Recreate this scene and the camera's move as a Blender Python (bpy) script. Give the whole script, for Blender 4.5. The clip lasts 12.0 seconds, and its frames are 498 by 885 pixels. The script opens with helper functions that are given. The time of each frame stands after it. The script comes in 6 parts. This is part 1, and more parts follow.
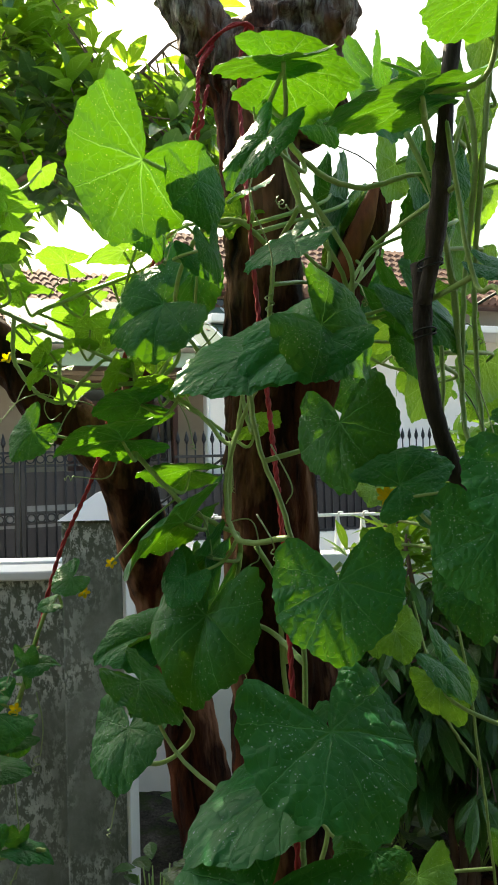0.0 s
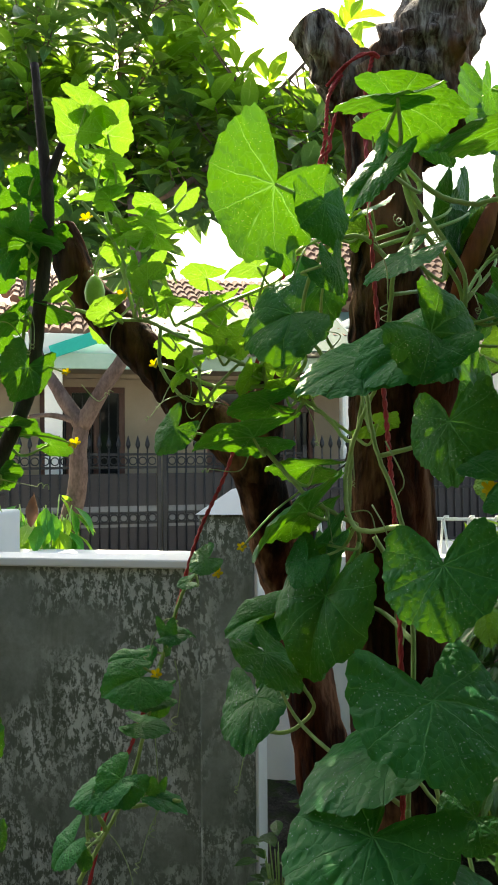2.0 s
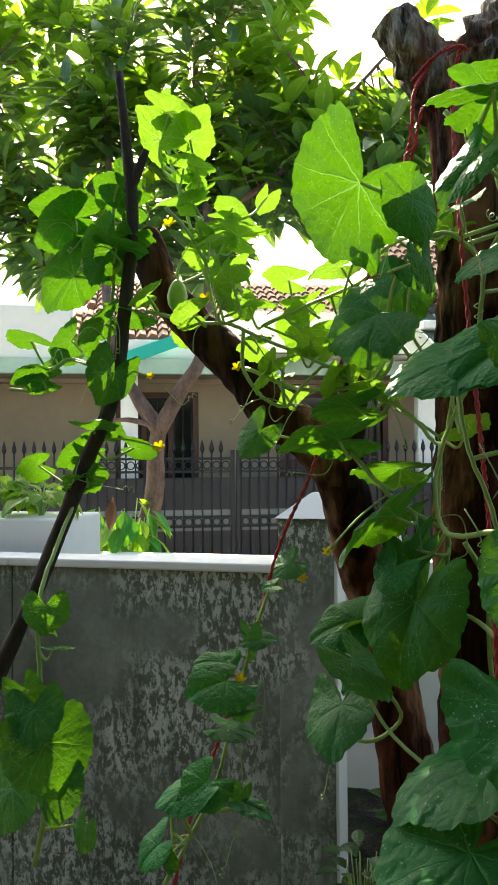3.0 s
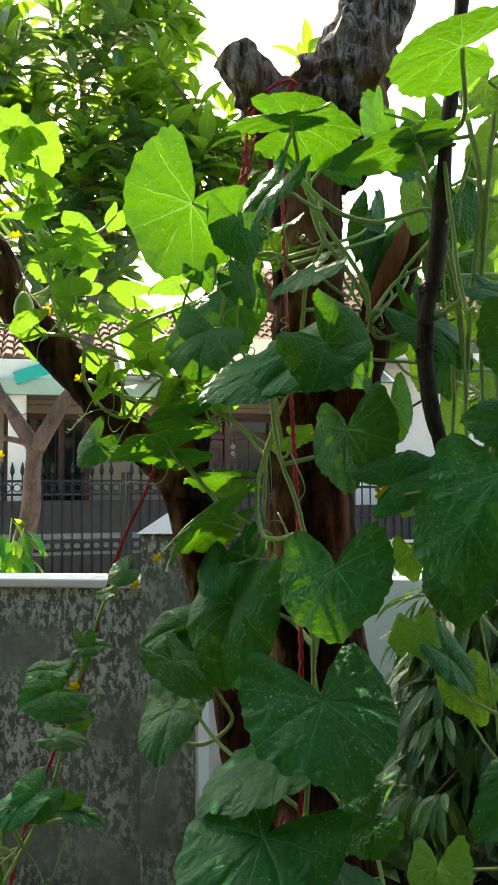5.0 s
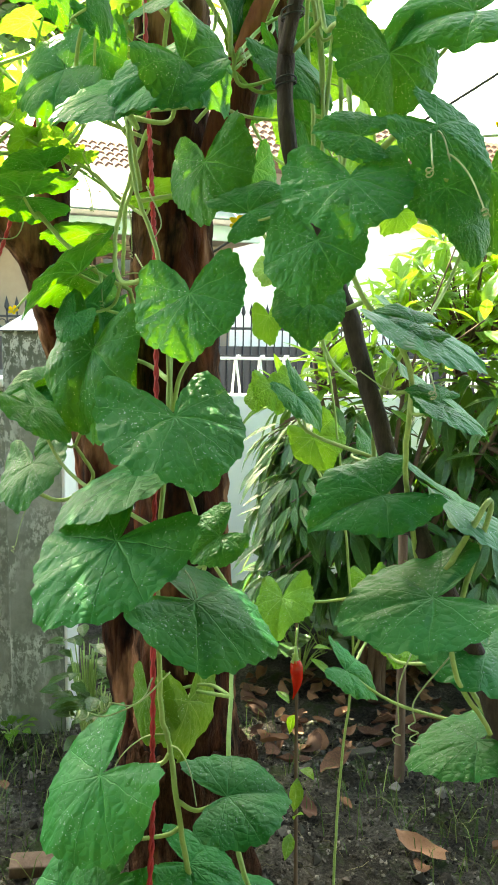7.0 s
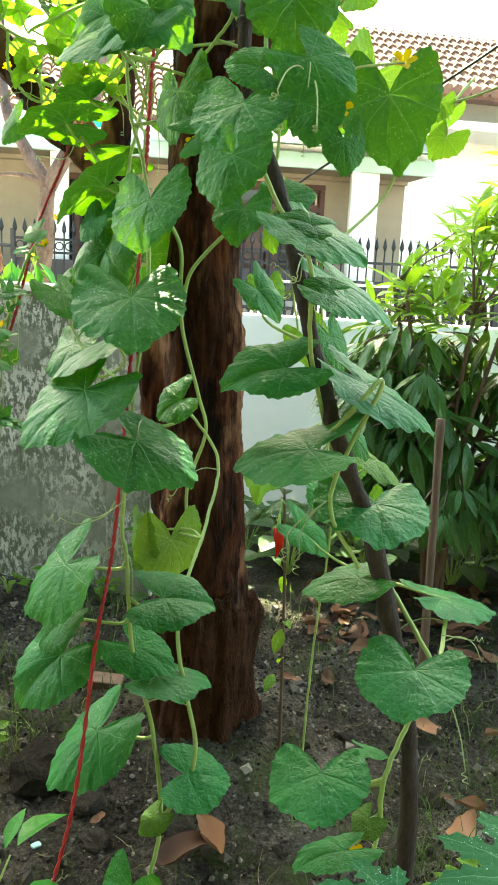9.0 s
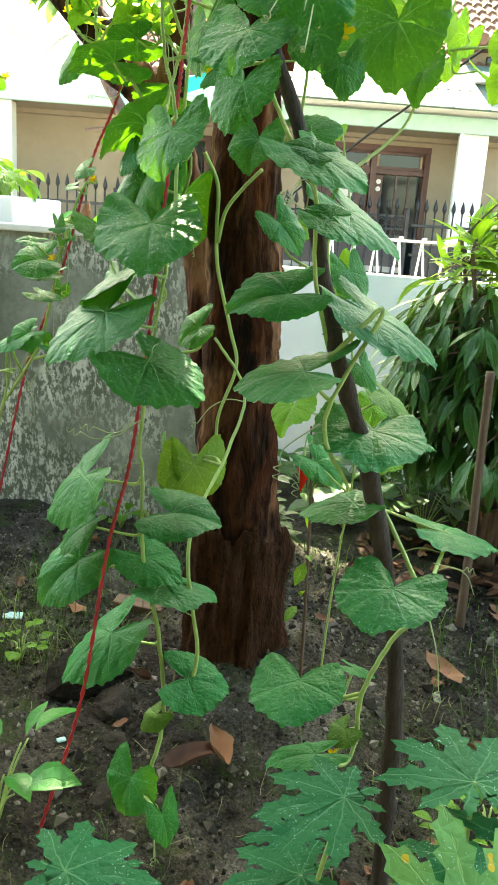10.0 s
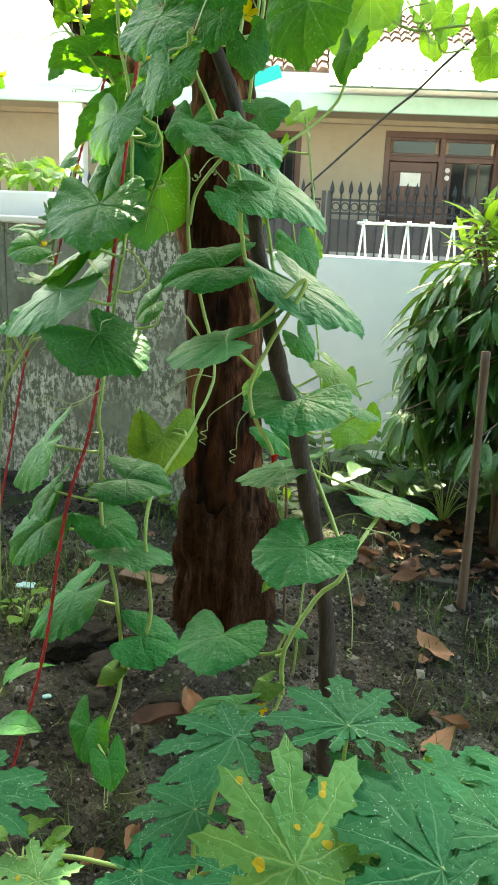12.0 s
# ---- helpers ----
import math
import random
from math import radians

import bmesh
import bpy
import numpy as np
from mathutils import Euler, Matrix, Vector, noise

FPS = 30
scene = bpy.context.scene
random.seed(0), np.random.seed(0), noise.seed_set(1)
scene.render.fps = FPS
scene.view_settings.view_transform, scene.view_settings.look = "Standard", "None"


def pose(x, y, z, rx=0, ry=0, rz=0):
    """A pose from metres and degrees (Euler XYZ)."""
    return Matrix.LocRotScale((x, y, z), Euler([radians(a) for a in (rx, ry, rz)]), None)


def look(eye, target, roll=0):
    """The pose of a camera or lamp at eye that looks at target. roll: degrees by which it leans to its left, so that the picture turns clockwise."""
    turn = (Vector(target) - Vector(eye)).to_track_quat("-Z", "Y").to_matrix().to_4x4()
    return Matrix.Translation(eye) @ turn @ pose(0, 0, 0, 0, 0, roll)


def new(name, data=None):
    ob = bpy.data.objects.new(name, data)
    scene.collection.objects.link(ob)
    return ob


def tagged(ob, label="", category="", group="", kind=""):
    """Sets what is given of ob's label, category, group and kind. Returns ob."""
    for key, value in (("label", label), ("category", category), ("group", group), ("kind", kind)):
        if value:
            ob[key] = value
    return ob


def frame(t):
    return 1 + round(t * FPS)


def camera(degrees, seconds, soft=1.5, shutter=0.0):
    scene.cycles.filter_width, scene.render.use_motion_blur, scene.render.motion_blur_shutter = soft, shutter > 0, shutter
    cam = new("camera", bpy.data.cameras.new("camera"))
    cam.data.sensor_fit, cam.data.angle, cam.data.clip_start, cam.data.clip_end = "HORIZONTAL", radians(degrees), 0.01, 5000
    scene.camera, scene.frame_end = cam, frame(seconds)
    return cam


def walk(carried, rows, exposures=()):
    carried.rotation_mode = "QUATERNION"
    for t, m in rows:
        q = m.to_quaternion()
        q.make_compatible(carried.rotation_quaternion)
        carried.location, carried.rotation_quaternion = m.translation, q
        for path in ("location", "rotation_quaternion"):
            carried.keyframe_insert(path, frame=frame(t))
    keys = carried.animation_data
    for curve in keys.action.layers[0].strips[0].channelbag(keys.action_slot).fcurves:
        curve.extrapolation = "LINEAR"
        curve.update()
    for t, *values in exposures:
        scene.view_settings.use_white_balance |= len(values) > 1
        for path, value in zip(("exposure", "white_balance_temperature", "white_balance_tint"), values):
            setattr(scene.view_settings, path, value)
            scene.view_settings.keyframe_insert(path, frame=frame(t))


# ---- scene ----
cam = camera(35.0, 12.0, soft=1.8)
PATH = [
    (0, (-0.099, -1.465, 1.56), (-0.075, 0.535, 1.568), -1.3),
    (0.5, (-0.043, -1.525, 1.554), (-0.174, 0.471, 1.561), -0.6),
    (1, (-0.047, -1.548, 1.541), (-0.222, 0.444, 1.529), -0.8),
    (1.5, (-0.046, -1.58, 1.533), (-0.253, 0.409, 1.532), -0.6),
    (2, (-0.068, -1.588, 1.545), (-0.389, 0.386, 1.571), -0.4),
    (2.5, (-0.089, -1.584, 1.546), (-0.54, 0.365, 1.584), -0.3),
    (2.7, (-0.098, -1.58, 1.545), (-0.596, 0.357, 1.574), -0.5),
    (4.3, (-0.013, -1.583, 1.525), (-0.437, 0.368, 1.653), 0.2),
    (4.5, (0.005, -1.589, 1.52), (-0.355, 0.375, 1.642), 0.0),
    (5, (0.036, -1.597, 1.512), (-0.216, 0.385, 1.612), -0.3),
    (5.5, (0.062, -1.609, 1.492), (-0.292, 0.358, 1.586), -0.1),
    (6, (0.081, -1.626, 1.422), (-0.122, 0.362, 1.355), 0.3),
    (6.5, (0.086, -1.638, 1.365), (0.071, 0.35, 1.152), 0.4),
    (7, (0.066, -1.623, 1.338), (0.128, 0.359, 1.071), 0.8),
    (7.2, (0.065, -1.624, 1.322), (0.149, 0.352, 1.025), 1.4),
    (8.8, (0.441, -1.872, 1.297), (0.054, 0.062, 0.969), 1.8),
    (9, (0.488, -1.877, 1.285), (0.098, 0.037, 0.857), 2.7),
    (9.5, (0.616, -1.916, 1.222), (0.05, -0.055, 0.758), 2.4),
    (10, (0.678, -1.905, 1.227), (0.053, -0.076, 0.711), 3.9),
    (10.5, (0.716, -1.915, 1.228), (0.086, -0.082, 0.736), 3.6),
    (11, (0.795, -1.91, 1.222), (0.053, -0.126, 0.706), 2.4),
    (11.5, (0.895, -1.904, 1.222), (0.07, -0.167, 0.672), 3.1),
    (12, (0.964, -1.873, 1.207), (0.144, -0.129, 0.672), 2.5),
]
EXPOSURES = [(0, 1.76, 7900, 0), (5.5, 1.82, 7900, 0), (6, 2.8, 8300, -4), (6.5, 3.35, 8700, -6), (7, 3.45, 8800, -8), (9, 3.45, 8700, -8), (11.5, 3.38, 8500, -9), (12, 3.30, 8500, -9)]
walk(cam, [(t, look(eye, target, roll)) for t, eye, target, roll in PATH], EXPOSURES)

# ---- light ----
world = bpy.data.worlds.new("world")
scene.world = world
world.use_nodes = True
SUN_AZ, SUN_EL = radians(-26), radians(41)   # from behind the tree, to its left
nt = world.node_tree
sky = nt.nodes.new("ShaderNodeTexSky")
sky.sky_type, sky.sun_disc = "NISHITA", False
sky.sun_elevation, sky.sun_rotation = SUN_EL, SUN_AZ
sky.air_density, sky.dust_density = 1.0, 3.0
nt.links.new(sky.outputs[0], nt.nodes["Background"].inputs[0])
nt.nodes["Background"].inputs[1].default_value = 0.13
sun = new("sun", bpy.data.lights.new("sun", "SUN"))
sun.data.energy, sun.data.angle, sun.data.color = 5.0, radians(0.6), (1.0, 0.95, 0.86)
TO_SUN = Vector((math.sin(SUN_AZ) * math.cos(SUN_EL), math.cos(SUN_AZ) * math.cos(SUN_EL), math.sin(SUN_EL)))
sun.matrix_world = look(TO_SUN * 30, (0, 0, 0))


# ---- materials ----
def mat(name, rough=0.7, metal=0.0):
    m = bpy.data.materials.new(name)
    m.use_nodes = True
    b = m.node_tree.nodes["Principled BSDF"]
    b.inputs["Roughness"].default_value, b.inputs["Metallic"].default_value = rough, metal
    b.inputs["Specular IOR Level"].default_value = 0.12 if rough > 0.8 else 0.4
    return m, m.node_tree, b


def node(tree, kind, **kw):
    n = tree.nodes.new("ShaderNode" + kind)
    for k, v in kw.items():
        if k == "op":
            n.operation = v
        else:
            n.inputs[k].default_value = v
    return n


def math_node(tree, op, a, b=None, c=None):
    n = tree.nodes.new("ShaderNodeMath")
    n.operation = op
    for i, v in enumerate((a, b, c)):
        if v is None:
            continue
        if isinstance(v, (int, float)):
            n.inputs[i].default_value = v
        else:
            tree.links.new(v, n.inputs[i])
    return n.outputs[0]


def ramp(tree, fac, stops):
    n = tree.nodes.new("ShaderNodeValToRGB")
    e = n.color_ramp.elements
    while len(e) < len(stops):
        e.new(0.5)
    for el, (p, col) in zip(e, stops):
        el.position, el.color = p, (*col, 1) if len(col) == 3 else col
    tree.links.new(fac, n.inputs[0])
    return n.outputs[0]


def mixed(tree, fac, a, b, blend="MIX"):
    n = tree.nodes.new("ShaderNodeMix")
    n.data_type, n.blend_type = "RGBA", blend
    for sock, v in ((n.inputs[0], fac), (n.inputs[6], a), (n.inputs[7], b)):
        if isinstance(v, (int, float)):
            sock.default_value = v
        elif isinstance(v, tuple):
            sock.default_value = (*v, 1)
        else:
            tree.links.new(v, sock)
    return n.outputs[2]


def coords(tree, kind="Object", scale=(1, 1, 1)):
    c = tree.nodes.new("ShaderNodeTexCoord")
    m = tree.nodes.new("ShaderNodeMapping")
    m.inputs["Scale"].default_value = scale
    tree.links.new(c.outputs[kind], m.inputs[0])
    return m.outputs[0]


def noisy(tree, vec, scale, detail=4.0, rough=0.6, distortion=0.0):
    n = node(tree, "TexNoise", Scale=scale, Detail=detail, Roughness=rough, Distortion=distortion)
    if vec is not None:
        tree.links.new(vec, n.inputs["Vector"])
    return n.outputs[0]


def bump(tree, bsdf, height, strength=0.4, distance=0.01):
    n = node(tree, "Bump", Strength=strength, Distance=distance)
    tree.links.new(height, n.inputs["Height"])
    tree.links.new(n.outputs[0], bsdf.inputs["Normal"])
    return n.outputs[0]


def simple(name, low, high, scale=20.0, rough=0.7, metal=0.0, stretch=(1, 1, 1), relief=0.3, depth=0.004, per_object=0.0):
    """Two scales of mottling between two colours, with relief."""
    m, t, b = mat(name, rough, metal)
    v = coords(t, "Object", stretch)
    f = math_node(t, "ADD", math_node(t, "MULTIPLY", noisy(t, v, scale), 0.6), math_node(t, "MULTIPLY", noisy(t, v, scale * 6), 0.4))
    if per_object:
        info = t.nodes.new("ShaderNodeObjectInfo")
        f = math_node(t, "ADD", f, math_node(t, "MULTIPLY", math_node(t, "SUBTRACT", info.outputs["Random"], 0.5), per_object))
    t.links.new(ramp(t, f, [(0.3, low), (0.7, high)]), b.inputs["Base Color"])
    if relief:
        bump(t, b, f, relief, depth)
    return m


def leaf_material(name, low, high, glow, vein, gloss=0.42, veins=(0.0, 0.62, 1.25, 1.95), through_light=0.42, spots=True, islands=False, patches=None, shine=0.3):
    """A leaf blade: palmate veins from the stalk in the blade's own plane, waxy front, light shining through."""
    m, t, b = mat(name, gloss)
    b.inputs["Specular IOR Level"].default_value = shine
    uv = t.nodes.new("ShaderNodeTexCoord").outputs["UV"]
    sep = t.nodes.new("ShaderNodeSeparateXYZ")
    t.links.new(uv, sep.inputs[0])
    x = math_node(t, "ABSOLUTE", math_node(t, "SUBTRACT", sep.outputs[0], 0.5))
    y = math_node(t, "SUBTRACT", sep.outputs[1], 0.5)
    wob = math_node(t, "MULTIPLY", math_node(t, "SUBTRACT", noisy(t, uv, 7, 2), 0.5), 0.05)
    lines = None
    for a in veins:
        along = math_node(t, "ADD", math_node(t, "MULTIPLY", x, math.sin(a)), math_node(t, "MULTIPLY", y, math.cos(a)))
        away = math_node(t, "ABSOLUTE", math_node(t, "ADD", math_node(t, "SUBTRACT", math_node(t, "MULTIPLY", x, math.cos(a)), math_node(t, "MULTIPLY", y, math.sin(a))), wob))
        thick = math_node(t, "MULTIPLY_ADD", along, -0.012, 0.0085)
        on = math_node(t, "MULTIPLY", math_node(t, "GREATER_THAN", along, 0.0), math_node(t, "SUBTRACT", 1.0, math_node(t, "DIVIDE", away, math_node(t, "MAXIMUM", thick, 0.003))))
        on = math_node(t, "MAXIMUM", on, 0.0)
        lines = on if lines is None else math_node(t, "MAXIMUM", lines, on)
    cell = node(t, "TexVoronoi", Scale=16.0)
    cell.feature = "DISTANCE_TO_EDGE"
    t.links.new(uv, cell.inputs["Vector"])
    net = math_node(t, "MULTIPLY", math_node(t, "LESS_THAN", cell.outputs["Distance"], 0.03), 0.18)
    chance = t.nodes.new("ShaderNodeNewGeometry").outputs["Random Per Island"] if islands else t.nodes.new("ShaderNodeObjectInfo").outputs["Random"]
    mottle = math_node(t, "ADD", math_node(t, "ADD", math_node(t, "MULTIPLY", noisy(t, uv, 5, 5), 0.45), math_node(t, "MULTIPLY", noisy(t, uv, 42, 4, 0.7), 0.25)), math_node(t, "MULTIPLY", chance, 0.35))
    base = ramp(t, mottle, [(0.32, low), (0.72, high)])
    both = math_node(t, "MAXIMUM", lines, net)
    col = mixed(t, math_node(t, "MULTIPLY", both, 0.4), base, vein)
    if patches:
        col = mixed(t, math_node(t, "GREATER_THAN", noisy(t, uv, 9, 1), 0.68), col, patches)
    if spots:
        # whitish specks paint the glints of water drops, and are glossier too
        drop_glint = math_node(t, "GREATER_THAN", math_node(t, "MULTIPLY_ADD", noisy(t, uv, 3, 2), 0.25, noisy(t, uv, 64, 1)), 0.835)
        col = mixed(t, math_node(t, "MULTIPLY", drop_glint, 0.8), col, (0.55, 0.66, 0.60))
        t.links.new(math_node(t, "MULTIPLY_ADD", drop_glint, -0.3, gloss), b.inputs["Roughness"])
    t.links.new(col, b.inputs["Base Color"])
    puff = math_node(t, "MULTIPLY_ADD", both, -0.6, math_node(t, "MULTIPLY", cell.outputs["Distance"], 1.6))
    crinkle = math_node(t, "ADD", math_node(t, "MULTIPLY", puff, 0.5), math_node(t, "MULTIPLY", noisy(t, uv, 9, 2, 0.5), 1.3))
    nrm = bump(t, b, crinkle, 0.75, 0.0038)
    tr = t.nodes.new("ShaderNodeBsdfTranslucent")
    t.links.new(nrm, tr.inputs["Normal"])
    t.links.new(mixed(t, math_node(t, "MINIMUM", math_node(t, "MULTIPLY", both, 1.3), 0.8), mixed(t, mottle, glow, tuple(g * 0.7 for g in glow)), tuple(min(0.9, g * 1.25 + 0.14) for g in glow)), tr.inputs[0])
    mixer = t.nodes.new("ShaderNodeMixShader")
    mixer.inputs[0].default_value = through_light
    t.links.new(b.outputs[0], mixer.inputs[1])
    t.links.new(tr.outputs[0], mixer.inputs[2])
    t.links.new(mixer.outputs[0], t.nodes["Material Output"].inputs[0])
    return m


M_LEAF = leaf_material("gourd_leaf", (0.006, 0.118, 0.027), (0.017, 0.205, 0.049), (0.215, 0.57, 0.016), (0.03, 0.27, 0.08), 0.46, through_light=0.17, shine=0.26)
# paler copy of M_LEAF: young leaves, colour raised to stand for sunlit ones
M_LEAF_YOUNG_LIT = leaf_material("young_lit_gourd_leaf", (0.09, 0.29, 0.033), (0.17, 0.42, 0.055), (0.32, 0.60, 0.035), (0.22, 0.45, 0.10), 0.5, through_light=0.34)
M_LEAF_PALE = leaf_material("old_gourd_leaf", (0.045, 0.155, 0.016), (0.10, 0.21, 0.03), (0.28, 0.46, 0.03), (0.18, 0.28, 0.08), 0.5, through_light=0.22)
M_PAPAYA = leaf_material("papaya_leaf", (0.004, 0.095, 0.036), (0.011, 0.145, 0.055), (0.16, 0.5, 0.09), (0.16, 0.36, 0.18), 0.6, (0.0, 0.62, 1.25, 1.9, 2.55), 0.22, shine=0.16)
M_PAPAYA_PALE = leaf_material("fading_papaya_leaf", (0.012, 0.15, 0.050), (0.16, 0.40, 0.12), (0.4, 0.6, 0.1), (0.3, 0.48, 0.2), 0.5, (0.0, 0.62, 1.25, 1.9, 2.55), 0.25, patches=(0.62, 0.42, 0.03))
M_MANGO = leaf_material("mango_leaf", (0.018, 0.068, 0.015), (0.048, 0.125, 0.024), (0.28, 0.46, 0.03), (0.09, 0.16, 0.05), 0.32, (0.0,), 0.3, False, True, shine=0.5)
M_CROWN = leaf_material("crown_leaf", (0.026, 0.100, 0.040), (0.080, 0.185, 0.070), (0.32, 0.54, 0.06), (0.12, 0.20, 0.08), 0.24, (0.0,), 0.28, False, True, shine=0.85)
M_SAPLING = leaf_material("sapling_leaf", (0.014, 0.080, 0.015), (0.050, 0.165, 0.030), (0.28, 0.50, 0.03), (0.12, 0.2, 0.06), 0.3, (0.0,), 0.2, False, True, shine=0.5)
M_PALE_MANGO = leaf_material("pale_mango_leaf", (0.07, 0.20, 0.022), (0.11, 0.28, 0.03), (0.40, 0.68, 0.035), (0.2, 0.3, 0.08), 0.35, (0.0,), 0.45, False, True, shine=0.35)
M_SEEDLING = leaf_material("seedling_leaf", (0.015, 0.17, 0.022), (0.04, 0.27, 0.035), (0.25, 0.62, 0.03), (0.12, 0.36, 0.08), 0.4, (0.0,), 0.25, False, shine=0.3)
M_STEM = simple("vine_stem", (0.24, 0.39, 0.10), (0.40, 0.53, 0.20), 60, 0.5)
M_TENDRIL = simple("tendril", (0.25, 0.34, 0.14), (0.36, 0.44, 0.22), 60, 0.5, relief=0)
M_PETAL = leaf_material("petal", (0.80, 0.50, 0.008), (0.90, 0.62, 0.02), (0.95, 0.72, 0.02), (0.85, 0.50, 0.02), 0.6, (0.0,), 0.4, False)
M_FRUIT = simple("young_gourd", (0.25, 0.42, 0.07), (0.36, 0.52, 0.13), 40, 0.4)
M_ROPE = simple("red_cord", (0.34, 0.015, 0.025), (0.50, 0.04, 0.05), 120, 0.6, stretch=(1, 1, 0.3))
M_CHILI = simple("red_chili", (0.50, 0.012, 0.008), (0.62, 0.03, 0.015), 40, 0.18, relief=0)
M_POLE = simple("dark_pole", (0.010, 0.008, 0.008), (0.075, 0.052, 0.046), 42, 0.8, stretch=(1, 1, 0.25), relief=0.8, depth=0.008)
M_WIRE = simple("black_cable", (0.012, 0.012, 0.013), (0.03, 0.03, 0.03), 20, 0.5)
M_STICK = simple("dry_stick", (0.10, 0.065, 0.05), (0.2, 0.14, 0.11), 30, 0.85, stretch=(1, 1, 0.2))
M_DRY = simple("dead_leaf", (0.075, 0.031, 0.018), (0.27, 0.135, 0.075), 25, 0.8, per_object=0.9)
M_STONE = simple("stone", (0.018, 0.015, 0.013), (0.085, 0.073, 0.062), 18, 0.95, relief=0.9, depth=0.02, per_object=0.5)
M_IRON = simple("black_iron", (0.012, 0.013, 0.017), (0.03, 0.032, 0.04), 30, 0.45, 0.3)
M_SHEET = simple("dark_sheet", (0.016, 0.015, 0.022), (0.028, 0.027, 0.038), 3, 0.5)
M_PALE_SHEET = simple("grey_sheet", (0.16, 0.17, 0.19), (0.24, 0.25, 0.27), 3, 0.5)
M_DOORWOOD = simple("brown_door_wood", (0.05, 0.018, 0.014), (0.10, 0.038, 0.028), 12, 0.4, stretch=(6, 6, 0.6))
M_DARKGLASS, _t, _b = mat("window_glass", 0.06)
_b.inputs["Base Color"].default_value = (0.012, 0.014, 0.016, 1)
M_PAPER = simple("notice_paper", (0.6, 0.58, 0.56), (0.75, 0.72, 0.7), 8, 0.8, relief=0)
M_BEIGE = simple("beige_house_wall", (0.26, 0.212, 0.162), (0.33, 0.272, 0.212), 1.2, 0.85, relief=0.15)
M_WHITE = simple("white_paint", (0.84, 0.82, 0.81), (0.92, 0.90, 0.885), 2.5, 0.7, relief=0.12)
M_WHITERAIL = simple("white_rail", (0.7, 0.72, 0.74), (0.82, 0.84, 0.85), 30, 0.4)
M_FASCIA = simple("pale_green_fascia", (0.36, 0.52, 0.44), (0.46, 0.62, 0.54), 3, 0.6, relief=0.1)
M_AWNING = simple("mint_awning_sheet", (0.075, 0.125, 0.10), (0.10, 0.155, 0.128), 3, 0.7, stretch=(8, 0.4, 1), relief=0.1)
M_TARP = simple("turquoise_sheet", (0.01, 0.42, 0.34), (0.02, 0.52, 0.43), 8, 0.5)
M_TILE = simple("roof_tile", (0.16, 0.09, 0.07), (0.30, 0.17, 0.13), 6, 0.85, per_object=0.4)
M_ROAD = simple("road", (0.14, 0.14, 0.135), (0.24, 0.235, 0.225), 4, 0.9, relief=0.4)
M_PLASTIC = simple("blue_litter", (0.25, 0.5, 0.52), (0.45, 0.65, 0.66), 20, 0.4)


def bark_material():
    m, t, b = mat("bark", 0.9)
    v = coords(t, "Object", (1, 1, 0.22))
    w = coords(t, "Object", (1, 1, 0.5))
    ridge = noisy(t, v, 24, 8, 0.62, 0.4)
    plate = node(t, "TexVoronoi", Scale=26.0)
    plate.feature = "DISTANCE_TO_EDGE"
    t.links.new(v, plate.inputs["Vector"])
    crack = math_node(t, "MINIMUM", math_node(t, "MULTIPLY", plate.outputs["Distance"], 3.0), 1.0)
    patch = noisy(t, w, 7, 3)
    col = ramp(t, ridge, [(0.38, (0.005, 0.0025, 0.0018)), (0.51, (0.033, 0.012, 0.0065)), (0.67, (0.084, 0.034, 0.018))])
    col = mixed(t, ramp(t, patch, [(0.48, (0, 0, 0)), (0.62, (1, 1, 1))]), col, mixed(t, 1.0, col, (1.9, 1.4, 1.15), "MULTIPLY"))
    peel = ramp(t, noisy(t, coords(t, "Object", (1, 1, 0.3)), 8, 5, 0.55), [(0.525, (0, 0, 0)), (0.595, (1, 1, 1))])
    col = mixed(t, mixed(t, 1.0, peel, ramp(t, ridge, [(0.34, (0.2, 0.2, 0.2)), (0.56, (1, 1, 1))]), "MULTIPLY"), col, (0.24, 0.115, 0.066))
    sep = t.nodes.new("ShaderNodeSeparateXYZ")
    t.links.new(coords(t, "Object"), sep.inputs[0])
    up = math_node(t, "ADD", sep.outputs[2], math_node(t, "MULTIPLY_ADD", noisy(t, coords(t, "Object"), 13, 4), 0.7, -0.35))
    weathered = ramp(t, math_node(t, "MULTIPLY_ADD", up, 2.2, -4.6), [(0.3, (0, 0, 0)), (0.75, (1, 1, 1))])
    fleck = ramp(t, noisy(t, coords(t, "Object", (1, 1, 0.16)), 60, 7, 0.72, 0.8), [(0.37, (0.016, 0.013, 0.011)), (0.47, (0.16, 0.13, 0.115)), (0.60, (0.52, 0.46, 0.42))])
    t.links.new(mixed(t, weathered, col, fleck), b.inputs["Base Color"])
    bump(t, b, math_node(t, "ADD", ridge, math_node(t, "MULTIPLY", crack, 0.35)), 1.0, 0.018)
    return m


